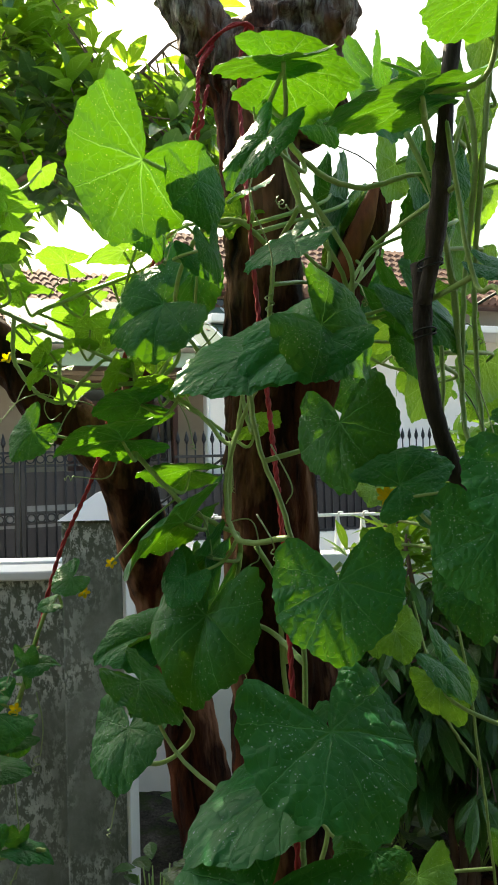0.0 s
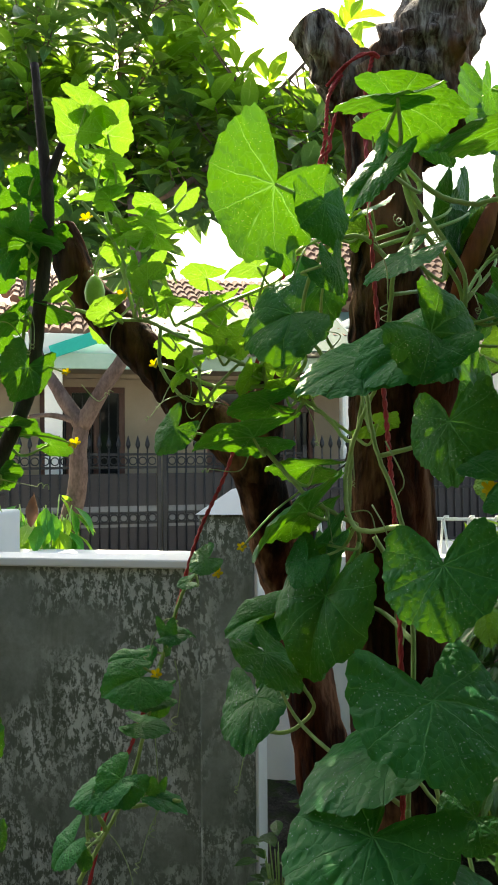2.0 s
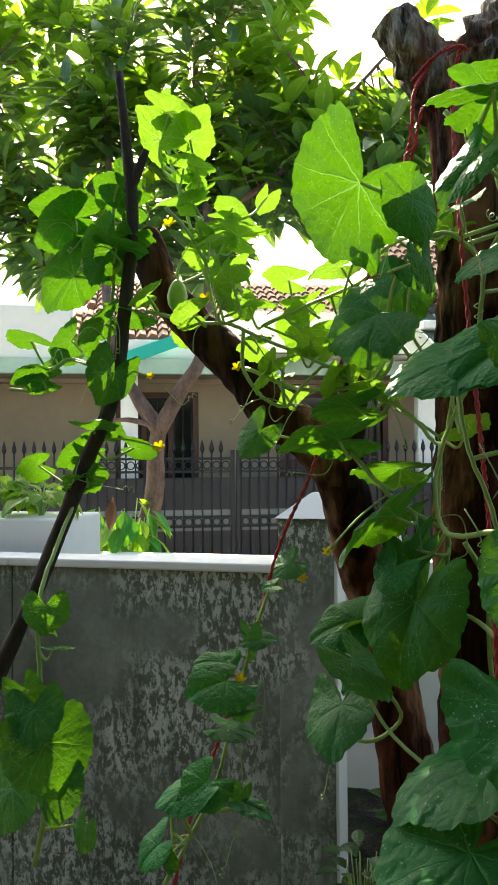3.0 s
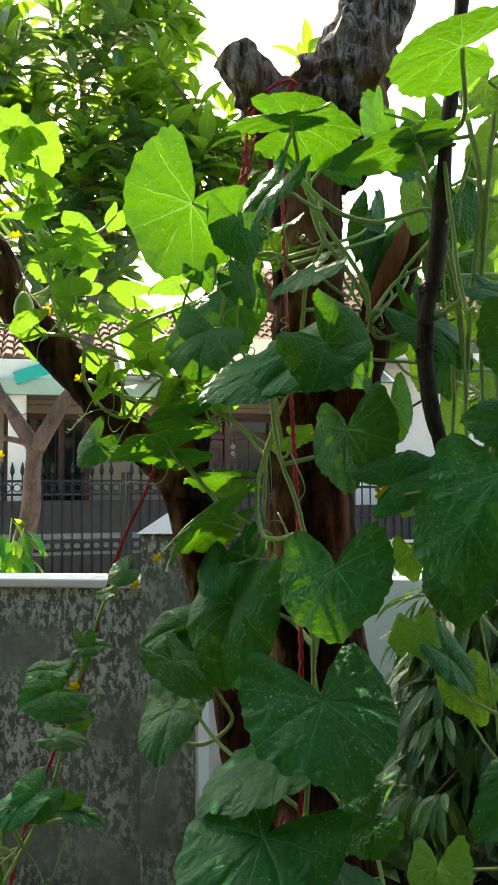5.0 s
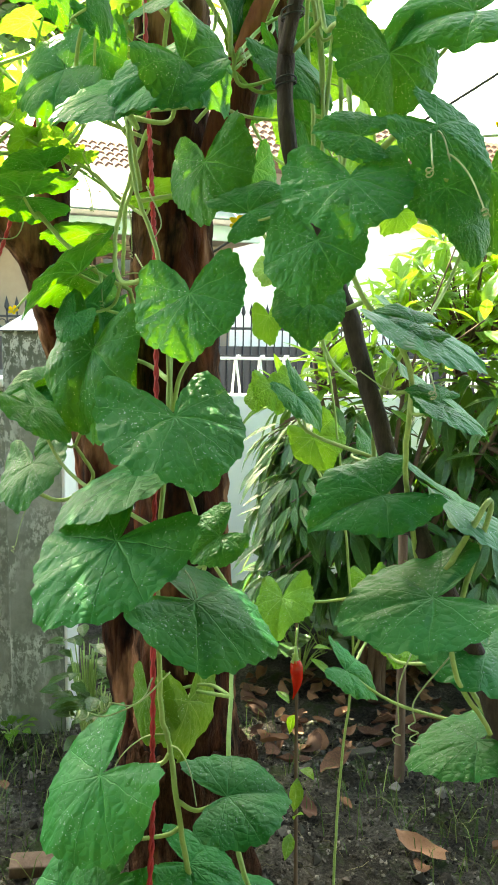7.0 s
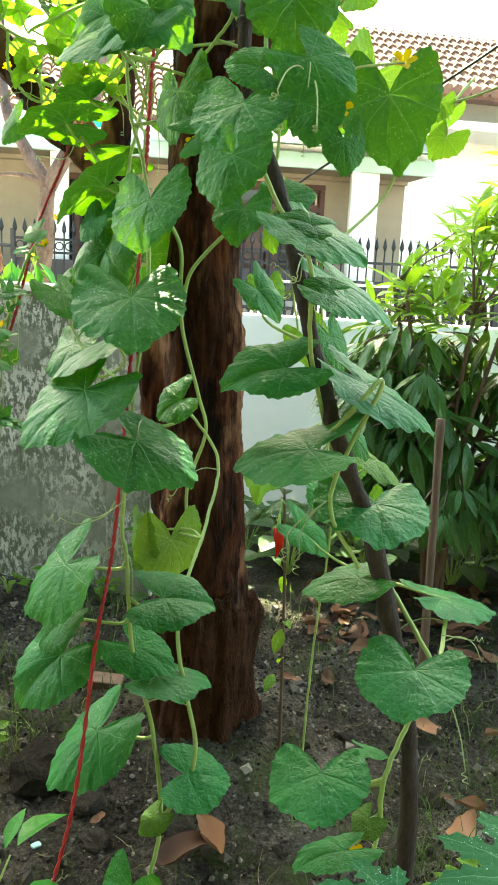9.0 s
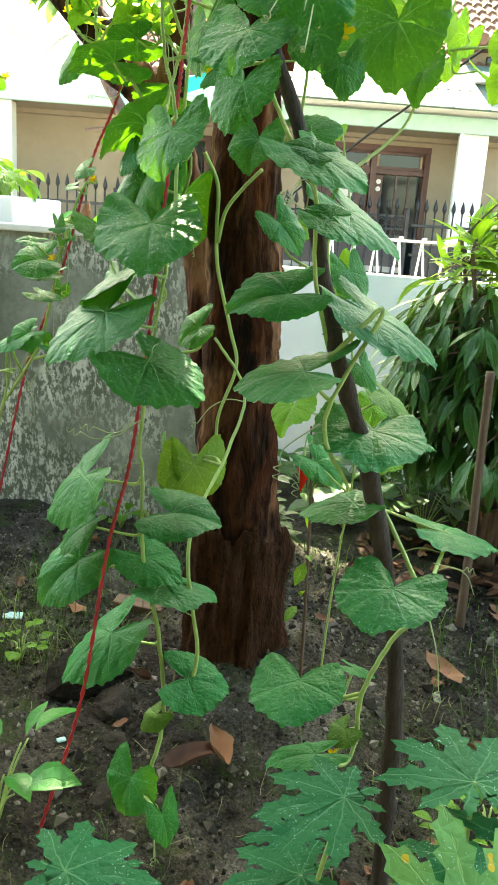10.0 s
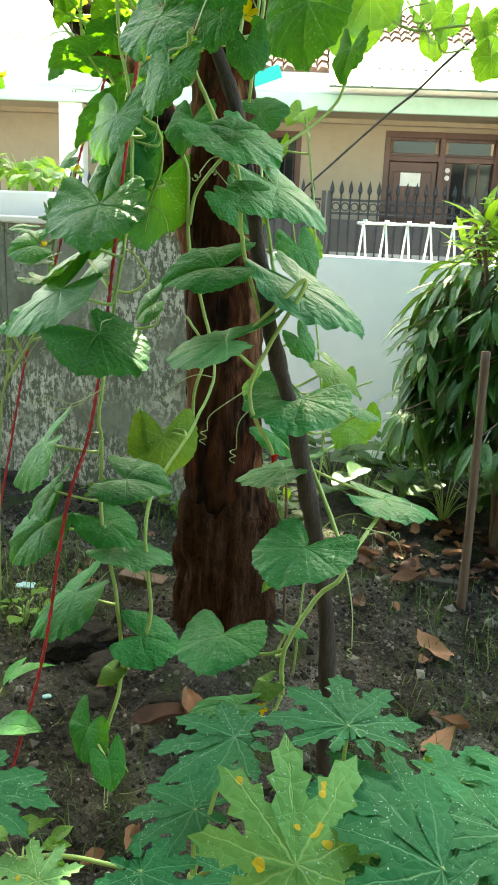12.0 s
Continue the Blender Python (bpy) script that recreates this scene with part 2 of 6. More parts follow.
def wall_material():
    """Bare grey render with black algae running down in blotches."""
    m, t, b = mat("stained_render", 0.92)
    v = coords(t, "Object")
    drip = coords(t, "Object", (1.5, 1.5, 0.7))
    fine = noisy(t, v, 52, 6, 0.7)
    blot = noisy(t, drip, 31, 8, 0.78, 0.25)
    base = ramp(t, math_node(t, "ADD", math_node(t, "MULTIPLY", noisy(t, v, 2.6, 5), 0.75), math_node(t, "MULTIPLY", fine, 0.25)), [(0.34, (0.15, 0.165, 0.135)), (0.52, (0.27, 0.285, 0.25)), (0.7, (0.42, 0.43, 0.395))])
    flake = ramp(t, math_node(t, "ADD", math_node(t, "MULTIPLY", blot, 0.72), math_node(t, "MULTIPLY", fine, 0.28)), [(0.49, (0, 0, 0)), (0.53, (1, 1, 1))])
    zone = ramp(t, noisy(t, v, 1.9, 4), [(0.42, (0, 0, 0)), (0.55, (1, 1, 1))])
    peel = mixed(t, flake, (0.14, 0.155, 0.12), (0.72, 0.74, 0.69))
    col = mixed(t, mixed(t, 1.0, zone, (0.85, 0.85, 0.85), "MULTIPLY"), base, peel)
    run = noisy(t, coords(t, "Object", (1.0, 1.0, 0.16)), 9, 5, 0.6)
    col = mixed(t, ramp(t, run, [(0.54, (0, 0, 0)), (0.74, (0.7, 0.7, 0.7))]), col, (0.10, 0.115, 0.08))
    algae = ramp(t, math_node(t, "MULTIPLY_ADD", noisy(t, coords(t, "Object", (1.0, 1.0, 0.45)), 2.3, 6, 0.62), 1.0, math_node(t, "MULTIPLY", fine, 0.18)), [(0.61, (0, 0, 0)), (0.77, (0.8, 0.8, 0.8))])
    col = mixed(t, algae, col, (0.055, 0.068, 0.045))
    t.links.new(col, b.inputs["Base Color"])
    bump(t, b, math_node(t, "ADD", fine, math_node(t, "MULTIPLY", flake, -0.3)), 0.4, 0.006)
    return m


def grit_material(name, dark, light):
    """Loose bits, each of its own shade."""
    m, t, b = mat(name, 0.95)
    f = math_node(t, "ADD", math_node(t, "MULTIPLY", t.nodes.new("ShaderNodeNewGeometry").outputs["Random Per Island"], 0.75), math_node(t, "MULTIPLY", noisy(t, coords(t), 70, 3), 0.25))
    t.links.new(ramp(t, f, [(0.25, dark), (0.7, tuple((p + q) * 0.35 for p, q in zip(dark, light))), (0.92, light)]), b.inputs["Base Color"])
    return m


def soil_material():
    m, t, b = mat("soil", 0.95)
    v = coords(t, "Object")
    f = math_node(t, "ADD", math_node(t, "MULTIPLY", noisy(t, v, 4, 6), 0.5), math_node(t, "MULTIPLY", noisy(t, v, 95, 6, 0.8), 0.5))
    col = ramp(t, f, [(0.37, (0.012, 0.010, 0.009)), (0.47, (0.058, 0.050, 0.043)), (0.56, (0.135, 0.121, 0.105)), (0.64, (0.34, 0.31, 0.27))])
    col = mixed(t, ramp(t, noisy(t, v, 6.5, 5), [(0.53, (0, 0, 0)), (0.64, (0.7, 0.7, 0.7))]), col, (0.060, 0.090, 0.024))
    t.links.new(col, b.inputs["Base Color"])
    bump(t, b, math_node(t, "ADD", noisy(t, v, 32, 8, 0.8), math_node(t, "MULTIPLY", noisy(t, v, 150, 3), 0.5)), 1.0, 0.05)
    return m


M_GRIT = grit_material("grit", (0.030, 0.026, 0.022), (0.30, 0.27, 0.235))
M_GRASS = grit_material("grass_blade", (0.05, 0.11, 0.025), (0.32, 0.40, 0.14))
M_STRAW = grit_material("dry_straw", (0.05, 0.05, 0.02), (0.40, 0.36, 0.20))
# dark so that the unseen wall and eave throw back little light
M_DIMWALL = simple("dark_block_wall", (0.06, 0.065, 0.055), (0.10, 0.105, 0.09), 2, 0.9)
M_BARK, M_WALL, M_SOIL = bark_material(), wall_material(), soil_material()
M_OLDBARK = simple("old_bark", (0.004, 0.002, 0.0015), (0.16, 0.070, 0.040), 55, 0.95, stretch=(1, 1, 0.25), relief=1.0, depth=0.05)
M_REDLIMB = simple("red_inner_bark", (0.016, 0.006, 0.004), (0.13, 0.036, 0.018), 26, 0.85, stretch=(1, 1, 0.2), relief=0.8, depth=0.012)
M_CUT = simple("split_wood", (0.13, 0.028, 0.011), (0.40, 0.11, 0.036), 20, 0.8, stretch=(1, 1, 0.15))
M_GREYBRANCH = simple("smooth_grey_bark", (0.06, 0.035, 0.03), (0.27, 0.185, 0.155), 13, 0.85, stretch=(1, 1, 0.5), relief=0.6, depth=0.012)


# ---- mesh helpers ----
def mesh_of(name, bm, materials, smooth=True):
    me = bpy.data.meshes.new(name)
    bm.to_mesh(me)
    bm.free()
    for m in materials if isinstance(materials, (list, tuple)) else [materials]:
        me.materials.append(m)
    if smooth:
        me.shade_smooth()
    return me


def part(name, bm, material, parent=None, label="", smooth=False):
    ob = new(name, mesh_of(name, bm, material, smooth))
    ob.parent = parent
    return tagged(ob, label)


def thing(name, label, category, at=(0, 0, 0), group="", kind=""):
    ob = new(name)
    ob.empty_display_size = 0.05
    ob.location = at
    return tagged(ob, label, category, group, kind)


def box(bm, lo, hi, bevel=0.0):
    lo, hi = Vector(lo), Vector(hi)
    r = bmesh.ops.create_cube(bm, size=1, matrix=Matrix.LocRotScale((lo + hi) / 2, None, hi - lo))
    if bevel:
        edges = list({e for v in r["verts"] for e in v.link_edges})
        bmesh.ops.bevel(bm, geom=edges, offset=bevel, segments=2, affect="EDGES", profile=0.5)
    return bm


def boxed(lo, hi, bevel=0.0):
    return box(bmesh.new(), lo, hi, bevel)


def glide(points, n=8):
    """Points along a smooth line through the given ones."""
    p = [Vector(q) for q in points]
    p = [2 * p[0] - p[1]] + p + [2 * p[-1] - p[-2]]
    out = []
    for i in range(1, len(p) - 2):
        for k in range(n):
            t = k / n
            a, b, c, d = p[i - 1:i + 3]
            out.append(0.5 * (2 * b + (c - a) * t + (2 * a - 5 * b + 4 * c - d) * t * t + (3 * b - a - 3 * c + d) * t ** 3))
    return out + [p[-2]]


def tube(bm, pts, radii, seg=8, rough=0.0, freq=6.0, cap=True):
    """A tube along pts; radii are spread evenly over it; rough makes it knobbly."""
    pts = [Vector(p) for p in pts]
    n = len(pts)
    side, rings = None, []
    for i, p in enumerate(pts):
        d = (pts[min(i + 1, n - 1)] - pts[max(i - 1, 0)]).normalized()
        if side is None:
            side = d.orthogonal().normalized()
        side = (side - d * side.dot(d)).normalized()
        up = d.cross(side)
        f = i / (n - 1) * (len(radii) - 1)
        k = min(int(f), len(radii) - 2) if len(radii) > 1 else 0
        r = radii[0] if len(radii) == 1 else radii[k] + (radii[k + 1] - radii[k]) * (f - k)
        ring = []
        for j in range(seg):
            a = 2 * math.pi * j / seg
            o = side * math.cos(a) + up * math.sin(a)
            q = p + o * r
            if rough:
                s = noise.noise(Vector((q.x * freq, q.y * freq, q.z * freq * 0.35))) + 0.5 * noise.noise(q * freq * 2.7)
                if seg > 30:
                    f = noise.noise(Vector((q.x * 38, q.y * 38, q.z * 4.5)))
                    s += 0.55 * abs(f) + 0.3 * noise.noise(Vector((q.x * 60, q.y * 60, q.z * 26)))
                if rough > 0.2:
                    g = noise.noise(Vector((q.x * 42, q.y * 42, q.z * 16)) + Vector((4, 1, 7)))
                    s += 0.9 * g * abs(g) * 2.2 - 0.5 * max(0.0, 0.25 - abs(noise.noise(Vector((q.x * 21, q.y * 21, q.z * 6))))) * 4
                q = p + o * r * (1 + rough * s)
            ring.append(bm.verts.new(q))
        rings.append(ring)
    for a, b in zip(rings, rings[1:]):
        for j in range(seg):
            bm.faces.new((a[j], a[(j + 1) % seg], b[(j + 1) % seg], b[j]))
    if cap:
        bm.faces.new(rings[0][::-1])
        bm.faces.new(rings[-1])
    return bm


def tubed(points, radii, seg=8, n=8, rough=0.0, freq=6.0):
    return tube(bmesh.new(), glide(points, n) if n > 1 else points, radii, seg, rough, freq)


# ---- ground ----
def height(x, y):
    """The bed's gentle unevenness, higher round the foot of the tree."""
    near = math.exp(-((x * x + (y - 0.05) ** 2) / 0.14))
    v = Vector((x * 1.7, y * 1.7, 0.3))
    return 0.085 * near + (0.03 * noise.noise(v) + 0.018 * noise.noise(v * 4.1) + 0.016 * noise.noise(v * 9.5) + 0.007 * noise.noise(v * 21)) * min(1.0, 1.5 / (0.3 + abs(x) * 0.3 + abs(y) * 0.3))


def ground():
    bm = bmesh.new()
    xs = [-800, -60, -12, -6, -3.4] + [-2.4 + 0.025 * i for i in range(193)] + [3.4, 6, 12, 60, 800]
    ys = [-800, -60, -12, -5, -3] + [-2.2 + 0.025 * i for i in range(169)] + [2.6, 4, 12, 60, 800]
    grid = [[bm.verts.new((x, y, height(x, y) if abs(x) < 6 and abs(y) < 6 else 0)) for x in xs] for y in ys]
    for a, b in zip(grid, grid[1:]):
        for i in range(len(xs) - 1):
            bm.faces.new((a[i], a[i + 1], b[i + 1], b[i]))
    ob = part("ground", bm, M_SOIL, None, "dark damp garden soil with moss and litter", True)
    tagged(ob, category="soil", kind="structure")


ground()
tagged(part("road", boxed((-60, 4.7, -0.1), (60, 7.0, 0.05), 0.01), M_ROAD, None, "pale grey road beyond the white wall"), category="road", kind="structure")


# ---- garden walls ----
def grey_wall():
    top = 1.165
    w = part("wall_west", boxed((-1.62, 0.95, -0.3), (-0.64, 1.07, top), 0.004), M_WALL, None, "grey rendered garden wall with black algae stains")
    tagged(w, category="wall", kind="structure")
    tagged(part("coping", boxed((-1.63, 0.935, top), (-0.642, 1.085, top + 0.03), 0.006), M_WHITE, w, "white painted coping"))
    w2 = part("wall_west_2", boxed((-6.5, 0.95, -0.3), (-1.625, 1.07, 1.165), 0.004), M_WALL, None, "lighter grey rendered garden wall")
    tagged(w2, category="wall", kind="structure")
    part("coping", boxed((-6.5, 0.935, top), (-1.633, 1.085, top + 0.03), 0.006), M_WHITE, w2, "white painted coping")
    p = part("gate_pillar", boxed((-0.64, 0.91, -0.3), (-0.462, 1.11, 1.345), 0.006), M_WALL, None, "grey rendered pillar with a sloping white cap")
    tagged(p, category="pillar", kind="structure")
    bm = bmesh.new()
    lo, hi = (-0.65, 0.9), (-0.455, 1.12)
    a = [bm.verts.new((x, y, 1.347)) for x, y in ((lo[0], lo[1]), (hi[0], lo[1]), (hi[0], hi[1]), (lo[0], hi[1]))]
    b = [bm.verts.new((x, y, 1.425)) for x, y in ((-0.545, 0.985), (-0.475, 0.985), (-0.475, 1.05), (-0.545, 1.05))]
    bm.faces.new(a[::-1])
    bm.faces.new(b)
    for i in range(4):
        bm.faces.new((a[i], a[(i + 1) % 4], b[(i + 1) % 4], b[i]))
    part("cap", bm, M_WHITE, p, "white painted sloping cap")
    part("white_side", boxed((-0.4615, 0.915, 0.0), (-0.450, 1.105, 1.335), 0.003), M_WHITE, p, "white painted side face")


grey_wall()


def white_wall():
    w = part("wall_north", boxed((-9, 2.12, -0.3), (9, 2.24, 1.06), 0.006), M_WHITE, None, "white painted boundary wall along the road")
    tagged(w, category="wall", kind="structure")
    tagged(part("wall_north_2", boxed((-4.5, 1.22, -0.3), (-1.59, 1.62, 1.31), 0.01), M_WHITE, None, "taller sunlit white planter wall"), category="wall", kind="structure")
    r = thing("white_railing", "low white bent-rod railing on the white wall", "railing", (0, 2.18, 1.06))
    part("top_rail", boxed((-0.38, -0.01, 0.165), (3.0, 0.01, 0.178), 0.003), M_WHITERAIL, r)
    bm = bmesh.new()
    tube(bm, [(-0.012, 0, -0.01), (0.004, 0, 0.165), (0.012, -0.02, 0.185), (0.03, -0.02, 0.185)], [0.006], 6)
    tube(bm, [(0.03, 0, -0.01), (0.008, 0, 0.165)], [0.006], 6)
    me = mesh_of("baluster", bm, M_WHITERAIL)
    for i in range(29):
        o = new("baluster", me)
        o.parent, o.location = r, (-0.35 + i * 0.115, 0, 0)


white_wall()


# ---- the house over the road ----
FACING = radians(22)   # the houses over the road stand turned by this


def house():
    h = thing("house", "single-storey beige house with pale green eaves and tiled roof", "house", (-2.1, 9.6, 0))
    h.rotation_euler.z = FACING
    cuts = [(-2.71, -1.56, 0.95, 2.47), (-0.4, 1.2, 0.12, 2.52)]
    xs = sorted({-6.5, 2.4, *[c[0] for c in cuts], *[c[1] for c in cuts]})
    for x0, x1 in zip(xs, xs[1:]):
        c = [k for k in cuts if k[0] <= x0 and x1 <= k[1]]
        spans = [(-0.3, 3.0)] if not c else [(-0.3, c[0][2]), (c[0][3], 3.0)]
        for z0, z1 in spans:
            part("wall", boxed((x0, 0, z0), (x1, 0.15, z1)), M_BEIGE, h)
    part("back_wall", boxed((-6.4, 2.6, -0.2), (2.3, 2.7, 3.0)), M_BEIGE, h)
    part("floor_slab", boxed((-6.5, -1.2, -0.3), (2.4, 2.7, 0.12), 0.01), M_BEIGE, h)
    w = part("window", boxed((-2.71, 0.02, 2.39), (-1.56, 0.12, 2.47), 0.005), M_DOORWOOD, h, "dark brown window frame with iron bars")
    for x in (-2.71, -2.36, -1.99, -1.64):
        part("frame", boxed((x, 0.02, 0.95), (x + 0.08, 0.12, 2.39), 0.005), M_DOORWOOD, w)
    part("pane", boxed((-2.63, 0.07, 0.95), (-1.64, 0.08, 2.39)), M_DARKGLASS, w)
    for i in range(9):
        part("bar", tubed([(-2.62 + i * 0.12, 0.0, 0.95), (-2.62 + i * 0.12, 0.0, 2.36)], [0.009], 6, 1), M_IRON, w)
    d = part("door", boxed((-0.4, -0.01, 2.44), (1.2, 0.14, 2.52), 0.006), M_DOORWOOD, h, "brown wooden double door with glazed transom and a notice")
    for x in (-0.4, 0.36, 1.12):
        part("jamb", boxed((x, -0.01, 0.12), (x + 0.08, 0.14, 2.44), 0.006), M_DOORWOOD, d)
    part("transom_bar", boxed((-0.32, 0.0, 2.13), (1.12, 0.13, 2.2), 0.006), M_DOORWOOD, d)
    part("transom_pane", boxed((-0.27, 0.07, 2.24), (0.31, 0.08, 2.4)), M_DARKGLASS, d)
    part("transom_pane", boxed((0.49, 0.07, 2.24), (1.07, 0.08, 2.4)), M_DARKGLASS, d)
    for x0, x1 in ((-0.32, 0.36), (0.44, 1.12)):
        part("transom_frame", boxed((x0, 0.04, 2.2), (x1, 0.09, 2.24), 0.004), M_DOORWOOD, d)
        part("transom_frame", boxed((x0, 0.04, 2.4), (x1, 0.09, 2.44), 0.004), M_DOORWOOD, d)
    leaf = part("door_leaf", boxed((-0.31, 0.05, 0.13), (0.355, 0.1, 2.125), 0.008), M_DOORWOOD, d)
    for z0, z1 in ((0.25, 0.95), (1.05, 2.0)):
        for x0, x1 in ((-0.25, -0.02), (0.06, 0.29)):
            part("panel", boxed((x0, 0.03, z0), (x1, 0.05, z1), 0.012), M_DOORWOOD, leaf)
    part("notice", boxed((-0.15, 0.012, 1.8), (0.13, 0.02, 1.98)), M_PAPER, leaf, "pale paper notice")
    narrow = part("door_leaf", boxed((0.445, 0.05, 0.13), (0.56, 0.1, 2.125), 0.008), M_DOORWOOD, d)
    part("door_glass", boxed((0.56, 0.07, 0.13), (1.11, 0.08, 2.125)), M_DARKGLASS, d)
    for x in (0.74, 0.92):
        part("glazing_bar", boxed((x, 0.05, 0.13), (x + 0.025, 0.09, 2.125), 0.004), M_DOORWOOD, d)
    for z in (1.93, 2.03):
        part("round_sticker", tubed([(0.5, 0.04, z), (0.5, 0.049, z)], [0.035], 12, 1), M_PAPER, narrow)
    part("lintel", boxed((-6.5, -0.12, 2.58), (2.4, 0.0, 2.72), 0.008), M_BEIGE, h)
    part("fascia", boxed((-6.6, -0.98, 2.62), (2.45, -0.9, 2.82), 0.01), M_FASCIA, h, "pale green fascia board")
    part("soffit", boxed((-6.6, -0.9, 2.64), (2.45, 0.0, 2.67)), M_BEIGE, h)
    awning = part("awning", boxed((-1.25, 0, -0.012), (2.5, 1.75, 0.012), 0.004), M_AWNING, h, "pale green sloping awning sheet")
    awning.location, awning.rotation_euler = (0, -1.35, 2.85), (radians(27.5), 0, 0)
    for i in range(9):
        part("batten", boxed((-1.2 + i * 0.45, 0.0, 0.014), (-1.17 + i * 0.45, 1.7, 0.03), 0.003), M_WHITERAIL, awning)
    part("parapet", boxed((-3.22, -0.85, 2.82), (2.45, -0.75, 3.08), 0.01), M_WHITE, h)
    part("parapet", boxed((-6.6, -0.88, 2.82), (-3.22, -0.72, 3.5), 0.01), M_WHITE, h, "tall white parapet")
    for x, wd in ((1.38, 0.34), (-2.62, 0.22), (-4.75, 0.32), (-6.3, 0.3)):
        part("porch_column", boxed((x, -0.86, -0.3), (x + wd, -0.6, 2.63), 0.01), M_WHITE, h, "white porch column")
    part("drainpipe", tubed([(1.33, -0.95, -0.2), (1.33, -0.95, 2.7)], [0.028], 8, 1), M_WHITERAIL, h)
    tarp = part("tarpaulin", boxed((-0.36, -0.006, -0.085), (0.36, 0.006, 0.085), 0.003), M_TARP, h, "turquoise plastic sheet on the eave")
    tarp.location, tarp.rotation_euler = (-2.2, -1.0, 2.94), (radians(-12), radians(-20), 0)
    roof = part("roof", boxed((-6.6, -0.7, 3.05), (2.4, 3.0, 3.08)), M_TILE, h, "weathered red-brown roof tiles")
    bm = bmesh.new()
    for j in range(10):
        for i in range(62):
            if i < 23 or (j > 3 and i < 29 - j):
                continue
            x, y, z = -6.55 + i * 0.145, -0.7 + j * 0.26, 3.10 + j * 0.13
            tube(bm, [(x, y - 0.06, z), (x, y + 0.24, z + 0.13)], [0.078, 0.066], 6, cap=True)
    tagged(part("tile_field", bm, M_TILE, roof), kind="stuff")
    part("ridge", boxed((-2.9, 1.85, 3.05), (2.4, 2.0, 4.42), 0.03), M_TILE, roof)
    part("ridge", boxed((-3.2, 0.3, 3.05), (-2.5, 0.42, 3.64), 0.03), M_TILE, roof)


house()


def neighbour():
    h = thing("neighbour_house", "white two-storey house with tiled gable roof", "house", (-2.1, 9.6, 0))
    h.rotation_euler.z = FACING
    part("wall", boxed((2.5, 0.3, -0.2), (12, 0.5, 3.55)), M_WHITE, h)
    part("canopy", boxed((1.5, -0.7, 3.3), (12, 0.35, 3.42), 0.02), M_WHITE, h)
    part("upper_wall", boxed((1.75, 0.5, 3.42), (12, 0.7, 3.98)), M_BEIGE, h)
    part("window", boxed((1.95, 0.46, 3.55), (3.2, 0.52, 3.85), 0.01), M_DARKGLASS, h, "dark strip window")
    part("frame", boxed((1.9, 0.44, 3.5), (3.25, 0.5, 3.55), 0.005), M_WHITE, h)
    bm = bmesh.new()
    for j in range(8):
        for i in range(70):
            x, y, z = 1.6 + i * 0.15, 0.1 + j * 0.26, 3.98 + j * 0.16
            tube(bm, [(x, y - 0.06, z), (x, y + 0.24, z + 0.16)], [0.082, 0.068], 6)
    roof = part("roof", boxed((1.55, 0.15, 3.9), (12, 2.3, 3.95)), M_TILE, h, "red-brown clay roof tiles")
    tagged(part("tile_field", bm, M_TILE, roof), kind="stuff")
    part("ridge", boxed((1.55, 2.1, 3.9), (12, 2.25, 5.3), 0.03), M_TILE, roof)


neighbour()


